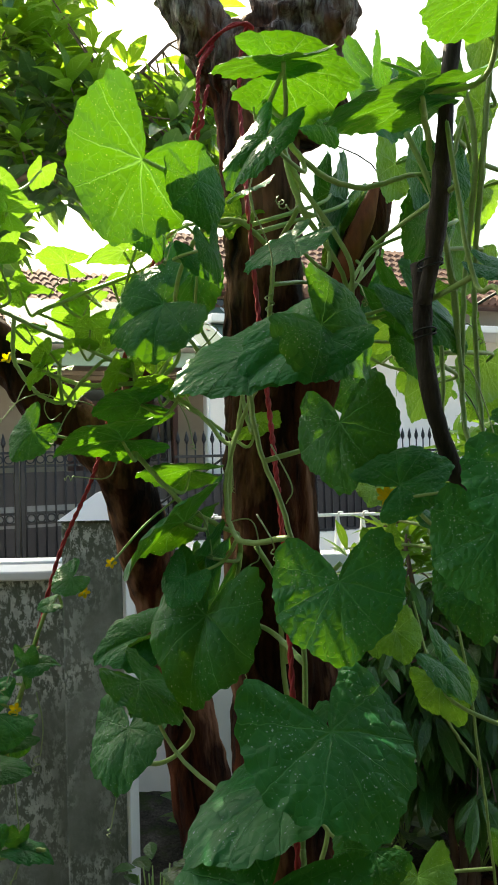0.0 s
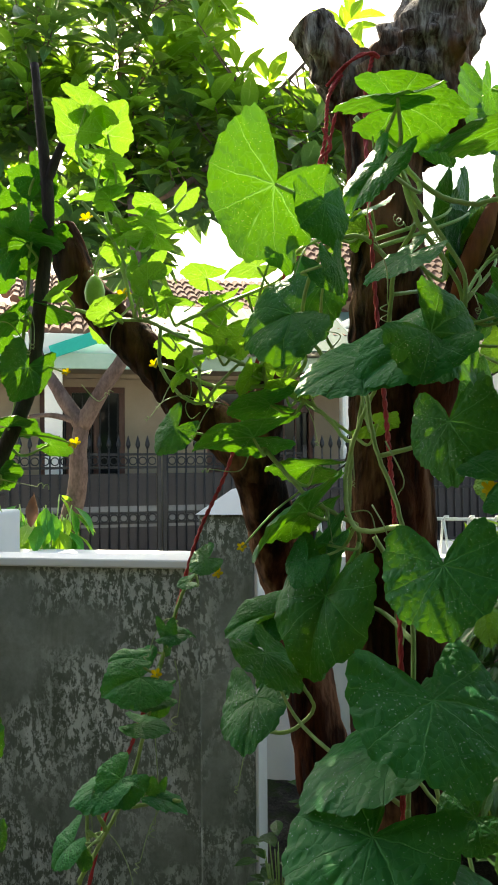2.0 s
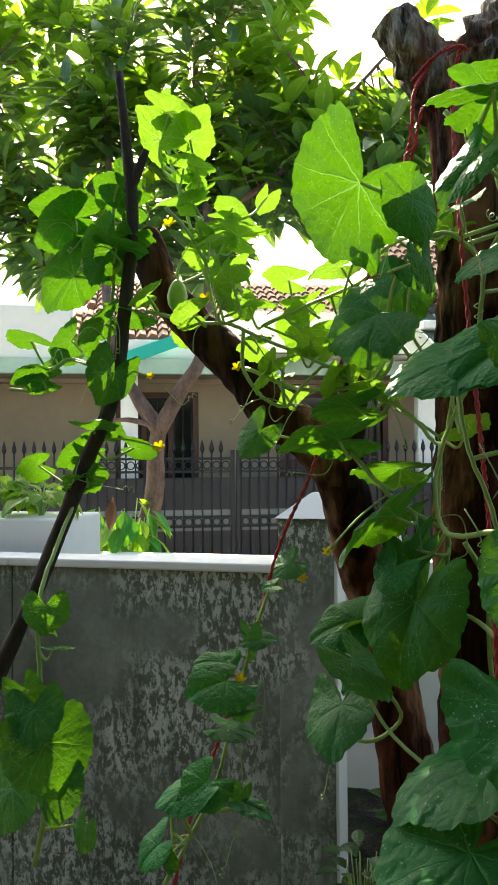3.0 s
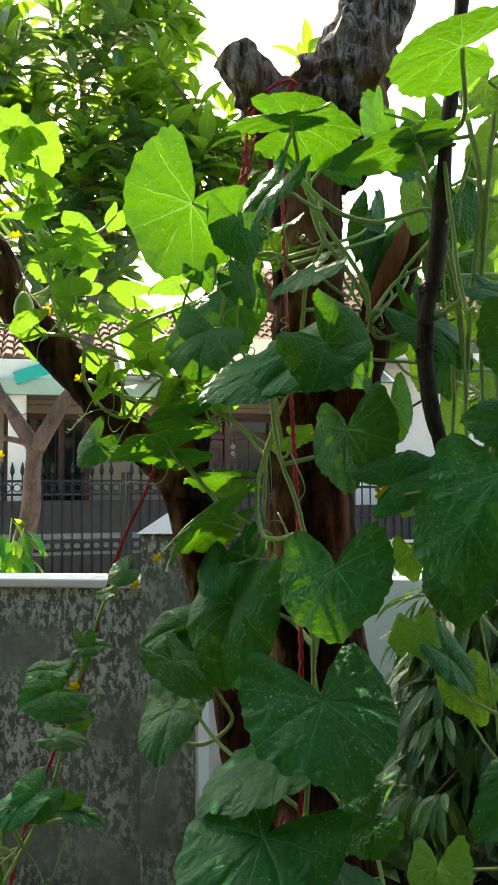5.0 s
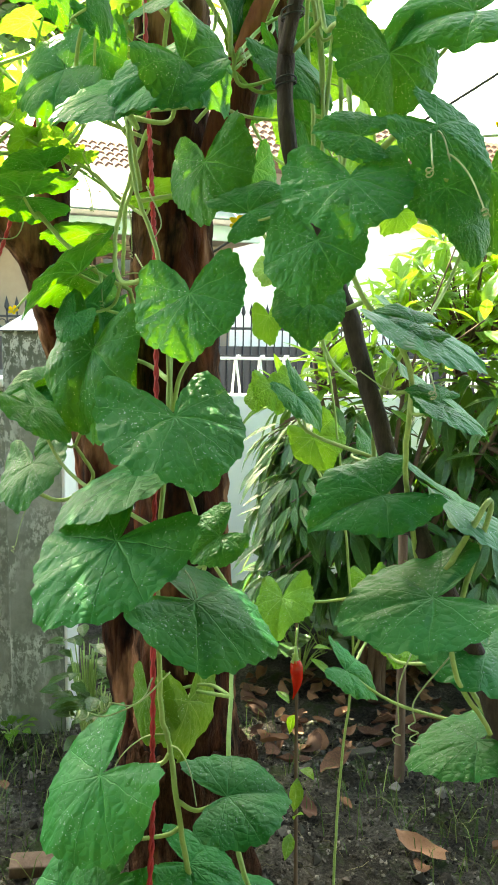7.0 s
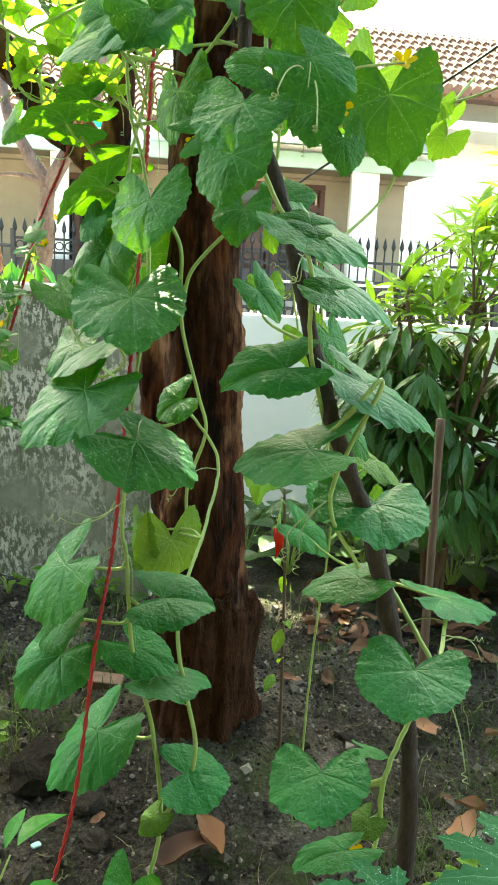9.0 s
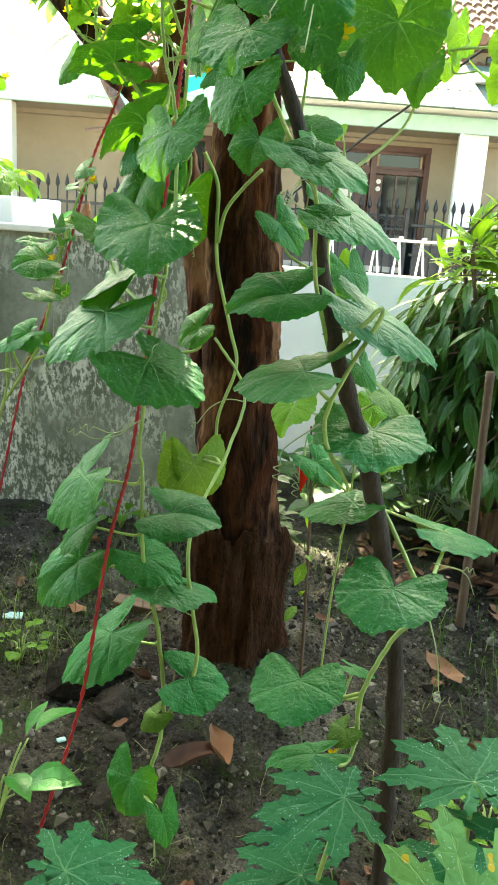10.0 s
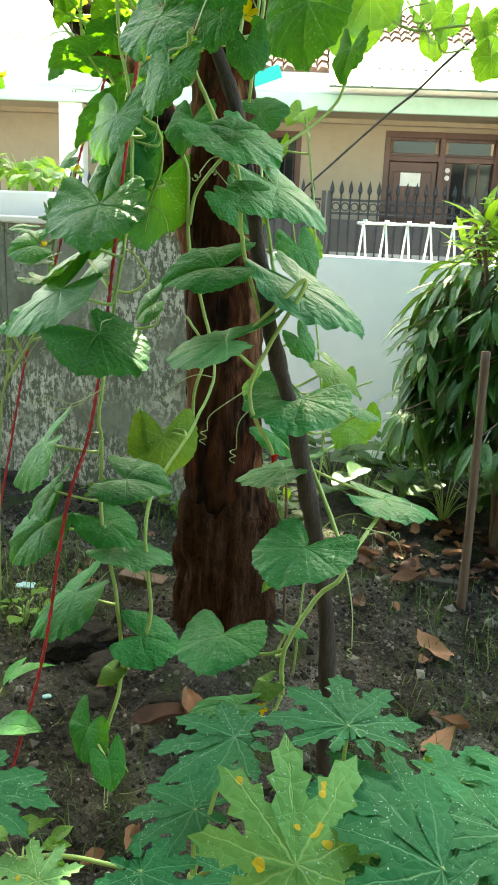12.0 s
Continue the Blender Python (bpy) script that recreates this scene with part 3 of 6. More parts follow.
def iron_fence():
    """Black iron gate with spear tips, sheet panels and rows of rings, and the fence beside it."""
    g = thing("iron_gate", "black iron double gate with sheet panels and rings", "gate", (-2.0, 8.2, 0))
    g.rotation_euler.z = FACING
    for x in (-2.61, -0.80, -0.73, 1.08):
        part("stile", boxed((x - 0.025, -0.02, 0.08), (x + 0.025, 0.02, 1.64), 0.004), M_IRON, g)
    bar = tubed([(0, 0, 0.1), (0, 0, 1.62)], [0.010], 6, 1)
    tube(bar, [(0, 0, 1.6), (0, 0, 1.645), (0, 0, 1.68), (0, 0, 1.77)], [0.01, 0.03, 0.026, 0.002], 6)
    bme = mesh_of("bar", bar, M_IRON)
    ring = bmesh.new()
    tube(ring, [(0.046 * math.cos(k * math.pi / 8), 0, 0.046 * math.sin(k * math.pi / 8)) for k in range(17)], [0.008], 5, cap=False)
    rme = mesh_of("ring", ring, M_IRON)
    for x0, x1 in ((-2.58, -0.83), (-0.70, 1.05)):
        for z in (0.1, 0.68, 0.80, 1.36, 1.52):
            part("rail", boxed((x0, -0.015, z), (x1, 0.015, z + 0.03), 0.003), M_IRON, g)
        part("sheet", boxed((x0, 0.02, 0.1), (x1, 0.03, 0.64)), M_SHEET, g)
        part("sheet", boxed((x0, 0.02, 0.9), (x1, 0.03, 1.3)), M_SHEET, g)
        part("pale_band", boxed((x0, 0.02, 0.64), (x1, 0.028, 0.9)), M_PALE_SHEET, g, "grey sheet band")
        for i in range(15):
            for name, me, z in (("bar", bme, 0), ("ring", rme, 0.755), ("ring", rme, 1.455)):
                o = new(name, me)
                o.parent, o.location = g, (x0 + (i + (0.5 if name == "ring" else 0)) * (x1 - x0) / 15, -0.022, z)
    f = thing("iron_fence", "black iron fence with spear tips on a low wall", "fence", (-2.0, 8.2, 0))
    f.rotation_euler.z = FACING
    for x0, n in ((-6.6, 34), (1.2, 60)):
        for i in range(n):
            o = new("bar", bme)
            o.parent, o.location = f, (x0 + i * 0.117, 0, 0)
        for z in (0.36, 1.05, 1.42):
            part("rail", boxed((x0 - 0.05, -0.015, z), (x0 + n * 0.117, 0.015, z + 0.035), 0.003), M_IRON, f)
        part("low_wall", boxed((x0 - 0.05, -0.06, -0.1), (x0 + n * 0.117, 0.06, 0.35), 0.006), M_WHITE, f)
        part("sheet", boxed((x0, 0.02, 0.37), (x0 + n * 0.117, 0.03, 1.2)), M_SHEET, f)


iron_fence()


# ---- unseen wall and eave, added to keep sky light off the garden ----
tagged(part("wall_south", boxed((-7, -3.2, -0.3), (7, -3.0, 3.4)), M_DIMWALL, None, "plain dark wall out of view, added to block sky light"), category="wall", kind="structure")
tagged(part("eave", boxed((-7, -3.0, 2.95), (7, -0.95, 3.05)), M_DIMWALL, None, "plain dark overhang out of view, added to block sky light"), category="eave", kind="structure")


# ---- the tree ----
def tree():
    t = thing("tree", "lopped tree with dark peeling bark and cut limbs", "tree", (0, 0.05, 0))
    off = Vector((0, -0.05, 0))

    def limb(name, pts, radii, seg=22, rough=0.16, label="", material=M_BARK, n=9):
        part(name, tubed([Vector(p) + off for p in pts], radii, seg * 2, n * 4, rough, 12.0), material, t, label, True)

    limb("trunk", [(0.005, 0.05, -0.15), (0.0, 0.05, 0.1), (-0.012, 0.04, 0.5), (-0.03, 0.04, 1.05), (-0.045, 0.035, 1.4), (-0.046, 0.04, 1.75), (-0.048, 0.04, 2.0), (-0.045, 0.04, 2.18), (-0.03, 0.04, 2.3)],
         [0.138, 0.122, 0.108, 0.099, 0.088, 0.076, 0.074, 0.084, 0.10], 32, 0.14)
    sleeve = bmesh.new()
    rows, n = 30, 96
    rings = []
    for k in range(rows + 2):
        ring = []
        for i in range(n):
            a = 2 * math.pi * i / n
            q = Vector((math.cos(a), math.sin(a), 0))
            top = 0.44 + 0.06 * noise.noise(q * 1.6) + 0.035 * noise.noise(q * 6.0) + 0.012 * noise.noise(q * 17.0)
            z = -0.12 + (top + 0.12) * min(k, rows) / rows
            r = 0.148 - 0.028 * (z + 0.12) + 0.022 * noise.noise(Vector((q.x * 2, q.y * 2, z * 6))) + 0.020 * noise.noise(Vector((q.x * 6, q.y * 6, z * 7))) + 0.014 * noise.noise(Vector((q.x * 14, q.y * 14, z * 12)))
            if k > rows:
                r, z = 0.10, z - 0.004
            elif k == rows:
                r -= 0.008
            ring.append(sleeve.verts.new((r * q.x, r * q.y, z)))
        rings.append(ring)
    for lo, hi in zip(rings, rings[1:]):
        for i in range(n):
            sleeve.faces.new((lo[i], lo[(i + 1) % n], hi[(i + 1) % n], hi[i]))
    part("bark_sleeve", sleeve, M_OLDBARK, t, "thick dark old bark with a ragged upper rim", True)
    limb("stub", [(-0.05, 0.04, 2.2), (-0.115, 0.03, 2.30), (-0.175, 0.03, 2.39), (-0.198, 0.03, 2.425)], [0.072, 0.056, 0.052, 0.044], rough=0.28, label="sawn-off grey stub")
    limb("limb", [(-0.03, 0.04, 2.15), (0.02, 0.04, 2.28), (0.07, 0.05, 2.42), (0.13, 0.07, 2.64)], [0.10, 0.098, 0.086, 0.066], rough=0.32, label="weathered grey limb")
    limb("stem", [(-0.06, 0.12, 0.0), (-0.15, 0.25, 0.5), (-0.23, 0.30, 0.98), (-0.27, 0.30, 1.18), (-0.302, 0.26, 1.32), (-0.333, 0.19, 1.482), (-0.388, 0.16, 1.571), (-0.478, 0.15, 1.648), (-0.543, 0.15, 1.727), (-0.637, 0.15, 1.82), (-0.733, 0.15, 1.93), (-0.796, 0.15, 2.066)],
         [0.066, 0.062, 0.06, 0.058, 0.058, 0.055, 0.052, 0.051, 0.050, 0.049, 0.046, 0.038])
    limb("broken_stub", [(-0.333, 0.17, 1.48), (-0.308, 0.16, 1.66), (-0.285, 0.16, 1.81)], [0.044, 0.036, 0.022], label="short dry broken stub")
    limb("cut_limb", [(0.03, 0.0, 1.60), (0.062, -0.02, 1.74), (0.092, -0.02, 1.83), (0.127, -0.02, 1.905), (0.156, -0.02, 1.975), (0.176, -0.02, 2.03)], [0.042, 0.040, 0.040, 0.038, 0.032, 0.018], label="split reddish-brown limb", material=M_REDLIMB)
    limb("split_face", [(0.070, -0.052, 1.80), (0.090, -0.056, 1.86), (0.114, -0.055, 1.915), (0.138, -0.048, 1.97), (0.160, -0.036, 2.03)], [0.006, 0.016, 0.020, 0.018, 0.008], 8, 0.2, "raw orange split wood", M_CUT)


tree()


# ---- leaves ----
def outline(theta, lobes):
    """Radius of a gourd leaf's edge at an angle from its tip: a broad heart with an open notch at the stalk."""
    a = abs(theta)
    knots = [(0.0, 0.97), (0.15, 0.955), (0.4, 0.92), (0.75, 0.905), (1.1, 0.885), (1.5, 0.885), (1.9, 0.915), (2.14, 0.94), (2.32, 0.91), (2.46, 0.78), (2.58, 0.50), (2.72, 0.26), (2.92, 0.11), (math.pi, 0.05)]
    for (x0, r0), (x1, r1) in zip(knots, knots[1:]):
        if a <= x1:
            f = (a - x0) / (x1 - x0)
            r = r0 + (r1 - r0) * (3 * f * f - 2 * f ** 3)
            break
    tooth = abs(math.sin(theta * 9.5 + 0.9 * math.sin(theta * 3))) ** 0.6
    return r * (1 + lobes * math.cos(a * 5.0)) + 0.044 * r * (tooth - 0.6) + 0.012 * math.sin(theta * 7 + 1)


def blade(rng, lobes, cup, droop, ruffle):
    """One gourd leaf blade of unit length, stalk at the origin, tip along y, face along z."""
    bm = bmesh.new()
    uv = bm.loops.layers.uv.new("UVMap")
    n, rings = 144, (0.05, 0.16, 0.28, 0.40, 0.52, 0.64, 0.76, 0.86, 0.94, 1.0)
    ph = [rng.uniform(0, 6.3) for _ in range(4)]
    skew = rng.uniform(-0.10, 0.10)
    o = Vector((rng.uniform(0, 50), rng.uniform(0, 50), 0))
    twist = rng.uniform(-0.12, 0.12)

    def lift(x, y, r, a):
        rib = max(0.0, math.cos(a * 5.0)) ** 4 if abs(a) < 2.6 else 0.0
        folds = 0.055 * r * (1 - rib) * (1.25 - r)
        pucker = 0.022 * r * noise.noise(Vector((x * 4.2, y * 4.2, 0)) + o) + 0.004 * noise.noise(Vector((x * 11, y * 11, 3)) + o)
        wave = ruffle * r * r * (math.sin(3 * a + ph[0]) + 0.6 * math.sin(7 * a + ph[1])) + 0.020 * r ** 5 * math.sin(19 * a + ph[2]) + 0.009 * r ** 4 * math.sin(31 * a + ph[3])
        side = cup * (abs(x) - 0.75 * x * x)
        return side - droop * r * r * (0.35 + 0.5 * math.cos(a)) - 0.35 * droop * r ** 3 + folds + pucker + wave + twist * x * y + 0.30 * max(0.0, -math.cos(a) - 0.1) * r * r

    centre = bm.verts.new((0, 0, 0))
    grid = []
    for k in rings:
        ring = []
        for i in range(n):
            a = -math.pi + 2 * math.pi * (i + 0.5) / n
            r = k * outline(a, lobes) * (1 + skew * math.sin(a)) * (1 + 0.008 * (1 if i // 2 % 2 else -1) * k ** 10)
            x, y = r * math.sin(a), r * math.cos(a)
            ring.append(bm.verts.new((x, y, lift(x, y, r, a))))
        grid.append(ring)
    for i in range(n - 1):
        bm.faces.new((centre, grid[0][i + 1], grid[0][i]))
        for a, b in zip(grid, grid[1:]):
            bm.faces.new((a[i], a[i + 1], b[i + 1], b[i]))
    bm.normal_update()
    if sum(f.normal.z for f in bm.faces) < 0:
        bmesh.ops.reverse_faces(bm, faces=bm.faces)
    for f in bm.faces:
        for l in f.loops:
            l[uv].uv = (0.5 + l.vert.co.x * 0.5, 0.5 + l.vert.co.y * 0.5)
    return bm


_rng = random.Random(5)
SHAPES = [(0.015, -0.10, 0.14, 0.022), (0.02, 0.22, 0.22, 0.03), (0.03, -0.16, 0.20, 0.03), (0.04, 0.28, 0.26, 0.045)]
BLADES = [mesh_of("leaf", blade(_rng, *s), M_LEAF) for s in SHAPES]
BLADES += [mesh_of("leaf", blade(_rng, 0.05, -0.1, 0.3, 0.05), M_LEAF_PALE) for _ in range(2)]
BLADES += [mesh_of("leaf", blade(_rng, s[0] + 0.01, s[1] + 0.08, s[2] * 1.15, s[3] * 1.2), M_LEAF) for s in SHAPES]
BLADES += [mesh_of("leaf", blade(_rng, s[0] + 0.02, s[1] + 0.05, s[2], s[3] * 1.3), M_LEAF_YOUNG_LIT) for s in SHAPES]


def stalk_between(vine, start, tip_dir, radius, face):
    """A curved leaf stalk from the vine's nearest stem point to the blade."""
    base = vine.location
    end = min(vine_points[vine.name], key=lambda q: (q - start).length + 2.0 * max(0.0, q.z - start.z - 0.01) + 1.2 * max(0.0, (q - start).dot(face)))
    away = (end - start)
    mid = start + away * 0.45 - tip_dir * min(0.02, away.length * 0.15) + Vector((0, 0.012, -0.004)) - face * min(0.04, 0.35 * away.length)
    start = start - face * radius * 1.2
    part("leaf_stalk", tubed([start - base, mid - base, end - base], [radius, radius * 1.25, radius * 1.5], 6, 6), M_STEM, vine, "", True)


# the set names the vines that carry the paler, brightened blades
vine_points, young_lit_vines = {}, set()


def leaf(vine, x, y, z, rx, ry, rz, length, width, kind):
    m = pose(x, y, z, rx, ry, rz)
    ob = new("leaf", BLADES[kind if kind > 3 else kind + 10 if vine.name in young_lit_vines else kind + 6 if int(abs(x) * 1000) % 2 else kind])
    ob.parent = vine
    ob.matrix_basis = Matrix.Translation(-vine.location) @ m @ Matrix.Diagonal((length * width, length, length, 1))
    stalk_between(vine, Vector((x, y, z)), m.to_3x3() @ Vector((0, 1, 0)), 0.0018 + 0.009 * length, m.to_3x3() @ Vector((0, 0, 1)))


def vine(name, label, base, stems, radius=0.0045):
    """A climbing gourd vine: its stems here, its leaves added after."""
    v = thing(name, label, "vine", base, "gourd vines")
    pts = []
    for s in stems:
        line = glide(s, 10)
        rng = random.Random(len(line))
        line = [p + Vector((rng.uniform(-1, 1), rng.uniform(-1, 1), rng.uniform(-1, 1))) * 0.0009 for p in line]
        pts += line
        part("stem", tube(bmesh.new(), [p - v.location for p in line], [radius, radius * 0.75], 7), M_STEM, v, "", True)
    vine_points[v.name] = pts
    return v


def tendril(v, points, coil=0.0, turns=2):
    """A thin pale tendril through the points, ending in a coil."""
    line = glide(points, 8)
    if coil:
        end, d = line[-1], (line[-1] - line[-2]).normalized()
        o = d.orthogonal().normalized()
        q = d.cross(o)
        for i in range(1, turns * 8):
            a = i * math.pi / 4
            line.append(end + o * (coil * (1 - math.cos(a))) + q * (coil * math.sin(a)) + d * (coil * 0.3 * i))
    part("tendril", tube(bmesh.new(), [p - v.location for p in line], [0.0013, 0.0008], 5), M_TENDRIL, v, "", True)


def flower(v, x, y, z, size, rz=0, rx=60):
    """A five-petalled yellow gourd flower with a green cup."""
    bm = bmesh.new()
    for i in range(5):
        a = i * 2 * math.pi / 5
        c, s = math.cos(a), math.sin(a)
        rows = []
        for r, w, h in ((0.1, 0.08, 0.0), (0.45, 0.3, 0.22), (0.8, 0.28, 0.42), (1.0, 0.05, 0.40)):
            rows.append([bm.verts.new(((r * c - k * w * s) * size, (r * s + k * w * c) * size, (h + 0.06 * abs(k)) * size)) for k in (-1, 0, 1)])
        for p, q in zip(rows, rows[1:]):
            for j in range(2):
                bm.faces.new((p[j], p[j + 1], q[j + 1], q[j]))
    ob = part("flower", bm, M_PETAL, v, "bright yellow flower", True)
    ob.matrix_basis = Matrix.Translation(-v.location) @ pose(x, y, z, rx, 0, rz)
    end = Vector((x, y, z))
    near = min(vine_points[v.name], key=lambda q: (q - end).length)
    part("flower_stalk", tubed([near - v.location, (near + end) / 2 - v.location + Vector((0, 0, 0.008)), end - v.location], [0.002], 5, 5), M_STEM, v, "", True)


# ---- cords, poles, wire ----
def cord(name, label, points, radius):
    """A twisted cord with knots."""
    bm = bmesh.new()
    line = glide(points, 26)
    side = Vector((1, 0, 0))
    for k in range(2):
        strand = []
        for i, p in enumerate(line):
            d = (line[min(i + 1, len(line) - 1)] - line[max(i - 1, 0)]).normalized()
            o = d.cross(side).normalized()
            q = d.cross(o)
            a = i * 1.1 + k * math.pi
            strand.append(p + (o * math.cos(a) + q * math.sin(a)) * radius * 0.5)
        tube(bm, strand, [radius * 0.62], 5)
    return tagged(part(name, bm, M_ROPE, None, label, True), category="cord")


cord("red_cord", "taut red twisted cord from tree to ground", [(-0.07, -0.08, 2.30), (-0.085, -0.10, 2.2), (-0.08, -0.17, 2.0), (-0.065, -0.27, 1.75), (-0.052, -0.335, 1.57), (-0.043, -0.38, 1.436), (-0.037, -0.435, 1.23), (-0.038, -0.48, 1.0), (-0.033, -0.55, 0.769), (-0.029, -0.64, 0.614), (-0.05, -0.70, 0.3), (-0.12, -0.74, 0.0)], 0.0042)
cord("red_cord", "slanting red cord tied to the sawn stub", [(-0.13, -0.05, 2.28), (-0.155, -0.08, 2.22), (-0.165, -0.09, 2.12), (-0.225, -0.06, 1.95), (-0.301, -0.045, 1.726), (-0.358, -0.05, 1.524), (-0.425, -0.055, 1.371), (-0.491, -0.06, 1.144), (-0.55, -0.065, 0.983), (-0.615, -0.08, 0.796), (-0.70, -0.1, 0.4), (-0.79, -0.12, -0.01)], 0.0040)
cord("red_cord", "red cord wound round the fork of the tree", [(-0.155, -0.05, 2.25), (-0.125, -0.055, 2.29), (-0.09, -0.075, 2.305), (-0.06, -0.085, 2.29), (-0.075, -0.085, 2.30), (-0.12, -0.06, 2.295), (-0.16, -0.05, 2.26)], 0.003)
cord("red_cord", "short knotted end of red cord", [(-0.165, -0.094, 2.16), (-0.15, -0.1, 2.12), (-0.17, -0.095, 2.10), (-0.155, -0.1, 2.07), (-0.17, -0.09, 2.05), (-0.14, -0.09, 2.19)], 0.0035)


def pole(name, label, points, radii, material=M_POLE, category="pole"):
    return tagged(part(name, tubed(points, radii, 12, 8, 0.10, 14), material, None, label, True), category=category)


_stake = thing("stake", "dark brown leaning bamboo stake carrying a vine", "pole", (0.56, -0.59, 0))
part("shaft", tubed([Vector(p) - _stake.location for p in [(0.15, -0.40, 1.80), (0.15, -0.42, 1.67), (0.172, -0.43, 1.55), (0.242, -0.44, 1.386), (0.314, -0.48, 1.147), (0.37, -0.53, 1.008), (0.449, -0.57, 0.83), (0.535, -0.59, 0.5), (0.556, -0.59, 0.2), (0.56, -0.59, -0.08)]], [0.011, 0.012, 0.014, 0.0155, 0.016, 0.0165, 0.017], 14, 14, 0.22, 26), M_POLE, _stake, "", True)
for _c, _r in (((0.157, -0.43, 1.79), 0.0165), ((0.15, -0.42, 1.70), 0.015), ((0.345, -0.505, 1.06), 0.018)):
    _ring = bmesh.new()
    for _k in range(2):
        tube(_ring, [Vector(_c) - _stake.location + Vector((_r * math.cos(a), _r * math.sin(a), 0.006 * _k + 0.004 * math.cos(a + _k))) for a in [i * math.pi / 8 for i in range(17)]], [0.0014], 5)
    part("tie", _ring, M_WIRE, _stake, "dark cord tie", True)
part("upper_stick", tubed([Vector(p) - _stake.location for p in ((0.212, -0.44, 2.30), (0.204, -0.445, 2.19), (0.181, -0.445, 2.02), (0.165, -0.44, 1.84), (0.148, -0.43, 1.74))], [0.009, 0.011, 0.0125, 0.011], 14, 14, 0.22, 26), M_POLE, _stake, "darker stick tied on top", True)
_stick = thing("tall_stick", "blackened forked stick standing in the vines", "pole", (-1.28, -0.3, 0))
part("shaft", tubed([Vector(p) - _stick.location for p in [(-0.755, -0.07, 2.345), (-0.74, -0.07, 2.2), (-0.726, -0.07, 2.03), (-0.745, -0.07, 1.85), (-0.769, -0.07, 1.68), (-0.826, -0.1, 1.518), (-0.914, -0.15, 1.259), (-1.01, -0.2, 1.009), (-1.16, -0.26, 0.5), (-1.28, -0.3, -0.05)]], [0.009, 0.013, 0.015, 0.016, 0.017, 0.018], 12, 8, 0.16, 18), M_POLE, _stick, "", True)
part("side_stub", tubed([Vector(p) - _stick.location for p in [(-0.735, -0.07, 2.09), (-0.715, -0.072, 2.13), (-0.693, -0.075, 2.175)]], [0.011, 0.010, 0.007], 10, 6, 0.16, 18), M_POLE, _stick, "", True)
pole("dry_stick", "thin dry grey stick standing in the soil", [(0.585, 0.6, 0.86), (0.592, 0.6, 0.6), (0.60, 0.6, 0.3), (0.605, 0.6, -0.05)], [0.014, 0.013, 0.014, 0.016], M_STICK, "stick")
tagged(part("cable", tubed([(-0.62, 1.55, 1.2), (-0.05, 1.3, 1.59), (0.137, 1.2, 1.70), (0.314, 1.05, 1.80), (0.8, 0.75, 2.07), (2.2, 0.0, 2.9)], [0.0045], 6, 8), M_WIRE, None, "black slanting cable behind the tree", True), category="cable")
tagged(part("overhead_wire", tubed([(-14, 16, 9.4), (-2.2, 11.6, 7.0), (1.9, 11.2, 6.2), (2.2, 11.2, 4.6)], [0.012], 5, 8), M_WIRE, None, "thin wire across the sky", True), category="cable")


# ---- the leafy tree behind the wall ----
def lance(rng, w=0.17, bend=0.3):
    """A long oval leaf blade of unit length from its stalk: twelve quads, folded on the midrib."""
    rows = []
    for f, k in ((0, 0.05), (0.15, 0.5), (0.35, 0.95), (0.58, 1.0), (0.8, 0.62), (1.0, 0.03)):
        rows.append([(s * k * w, f * (1 - 0.12 * bend * f), -bend * f * f + 0.10 * abs(s) * k * w * 3) for s in (-1, 0, 1)])
    return rows


def add_lance(bm, uv, m, rows):
    vs = [[bm.verts.new(m @ Vector(p)) for p in r] for r in rows]
    for i, (a, b) in enumerate(zip(vs, vs[1:])):
        for j in range(2):
            f = bm.faces.new((a[j], a[j + 1], b[j + 1], b[j]))
            f.smooth = True
            for l, (u, v) in zip(f.loops, ((j, i), (j + 1, i), (j + 1, i + 1), (j, i + 1))):
                l[uv].uv = (0.5 + (u - 1) * 0.09, 0.5 + v * 0.09)


def whorl(bm, uv, rng, at, way, count, size, spread, hang=0.0, width=0.17):
    """Leaves set spirally round a twig's end."""
    way = Vector(way).normalized()
    turn = way.to_track_quat("Z", "Y").to_matrix().to_4x4()
    for i in range(count):
        a = i * 2.4 + rng.uniform(-0.3, 0.3)
        lean = spread * (0.35 + 0.75 * i / count) + rng.uniform(-0.15, 0.15)
        d = turn @ Matrix.Rotation(a, 4, "Z") @ Matrix.Rotation(-lean, 4, "X")
        fwd = d.to_3x3() @ Vector((0, 0, 1))
        fwd = (fwd + Vector((0, 0, -hang * rng.uniform(0.6, 1.3)))).normalized()
        up = Vector((0, 0, 1)) + way * 0.4 + Vector((rng.uniform(-.3, .3), rng.uniform(-.3, .3), 0))
        side = fwd.cross(up).normalized()
        nrm = side.cross(fwd)
        s = size * rng.uniform(0.65, 1.15)
        m = Matrix.Translation(Vector(at) - way * 0.012 * i * size / 0.2 + fwd * 0.02) @ Matrix((side, fwd, nrm)).transposed().to_4x4() @ Matrix.Diagonal((s, s, s, 1))
        add_lance(bm, uv, m, lance(rng, width * rng.uniform(0.85, 1.2), rng.uniform(0.1, 0.45)))


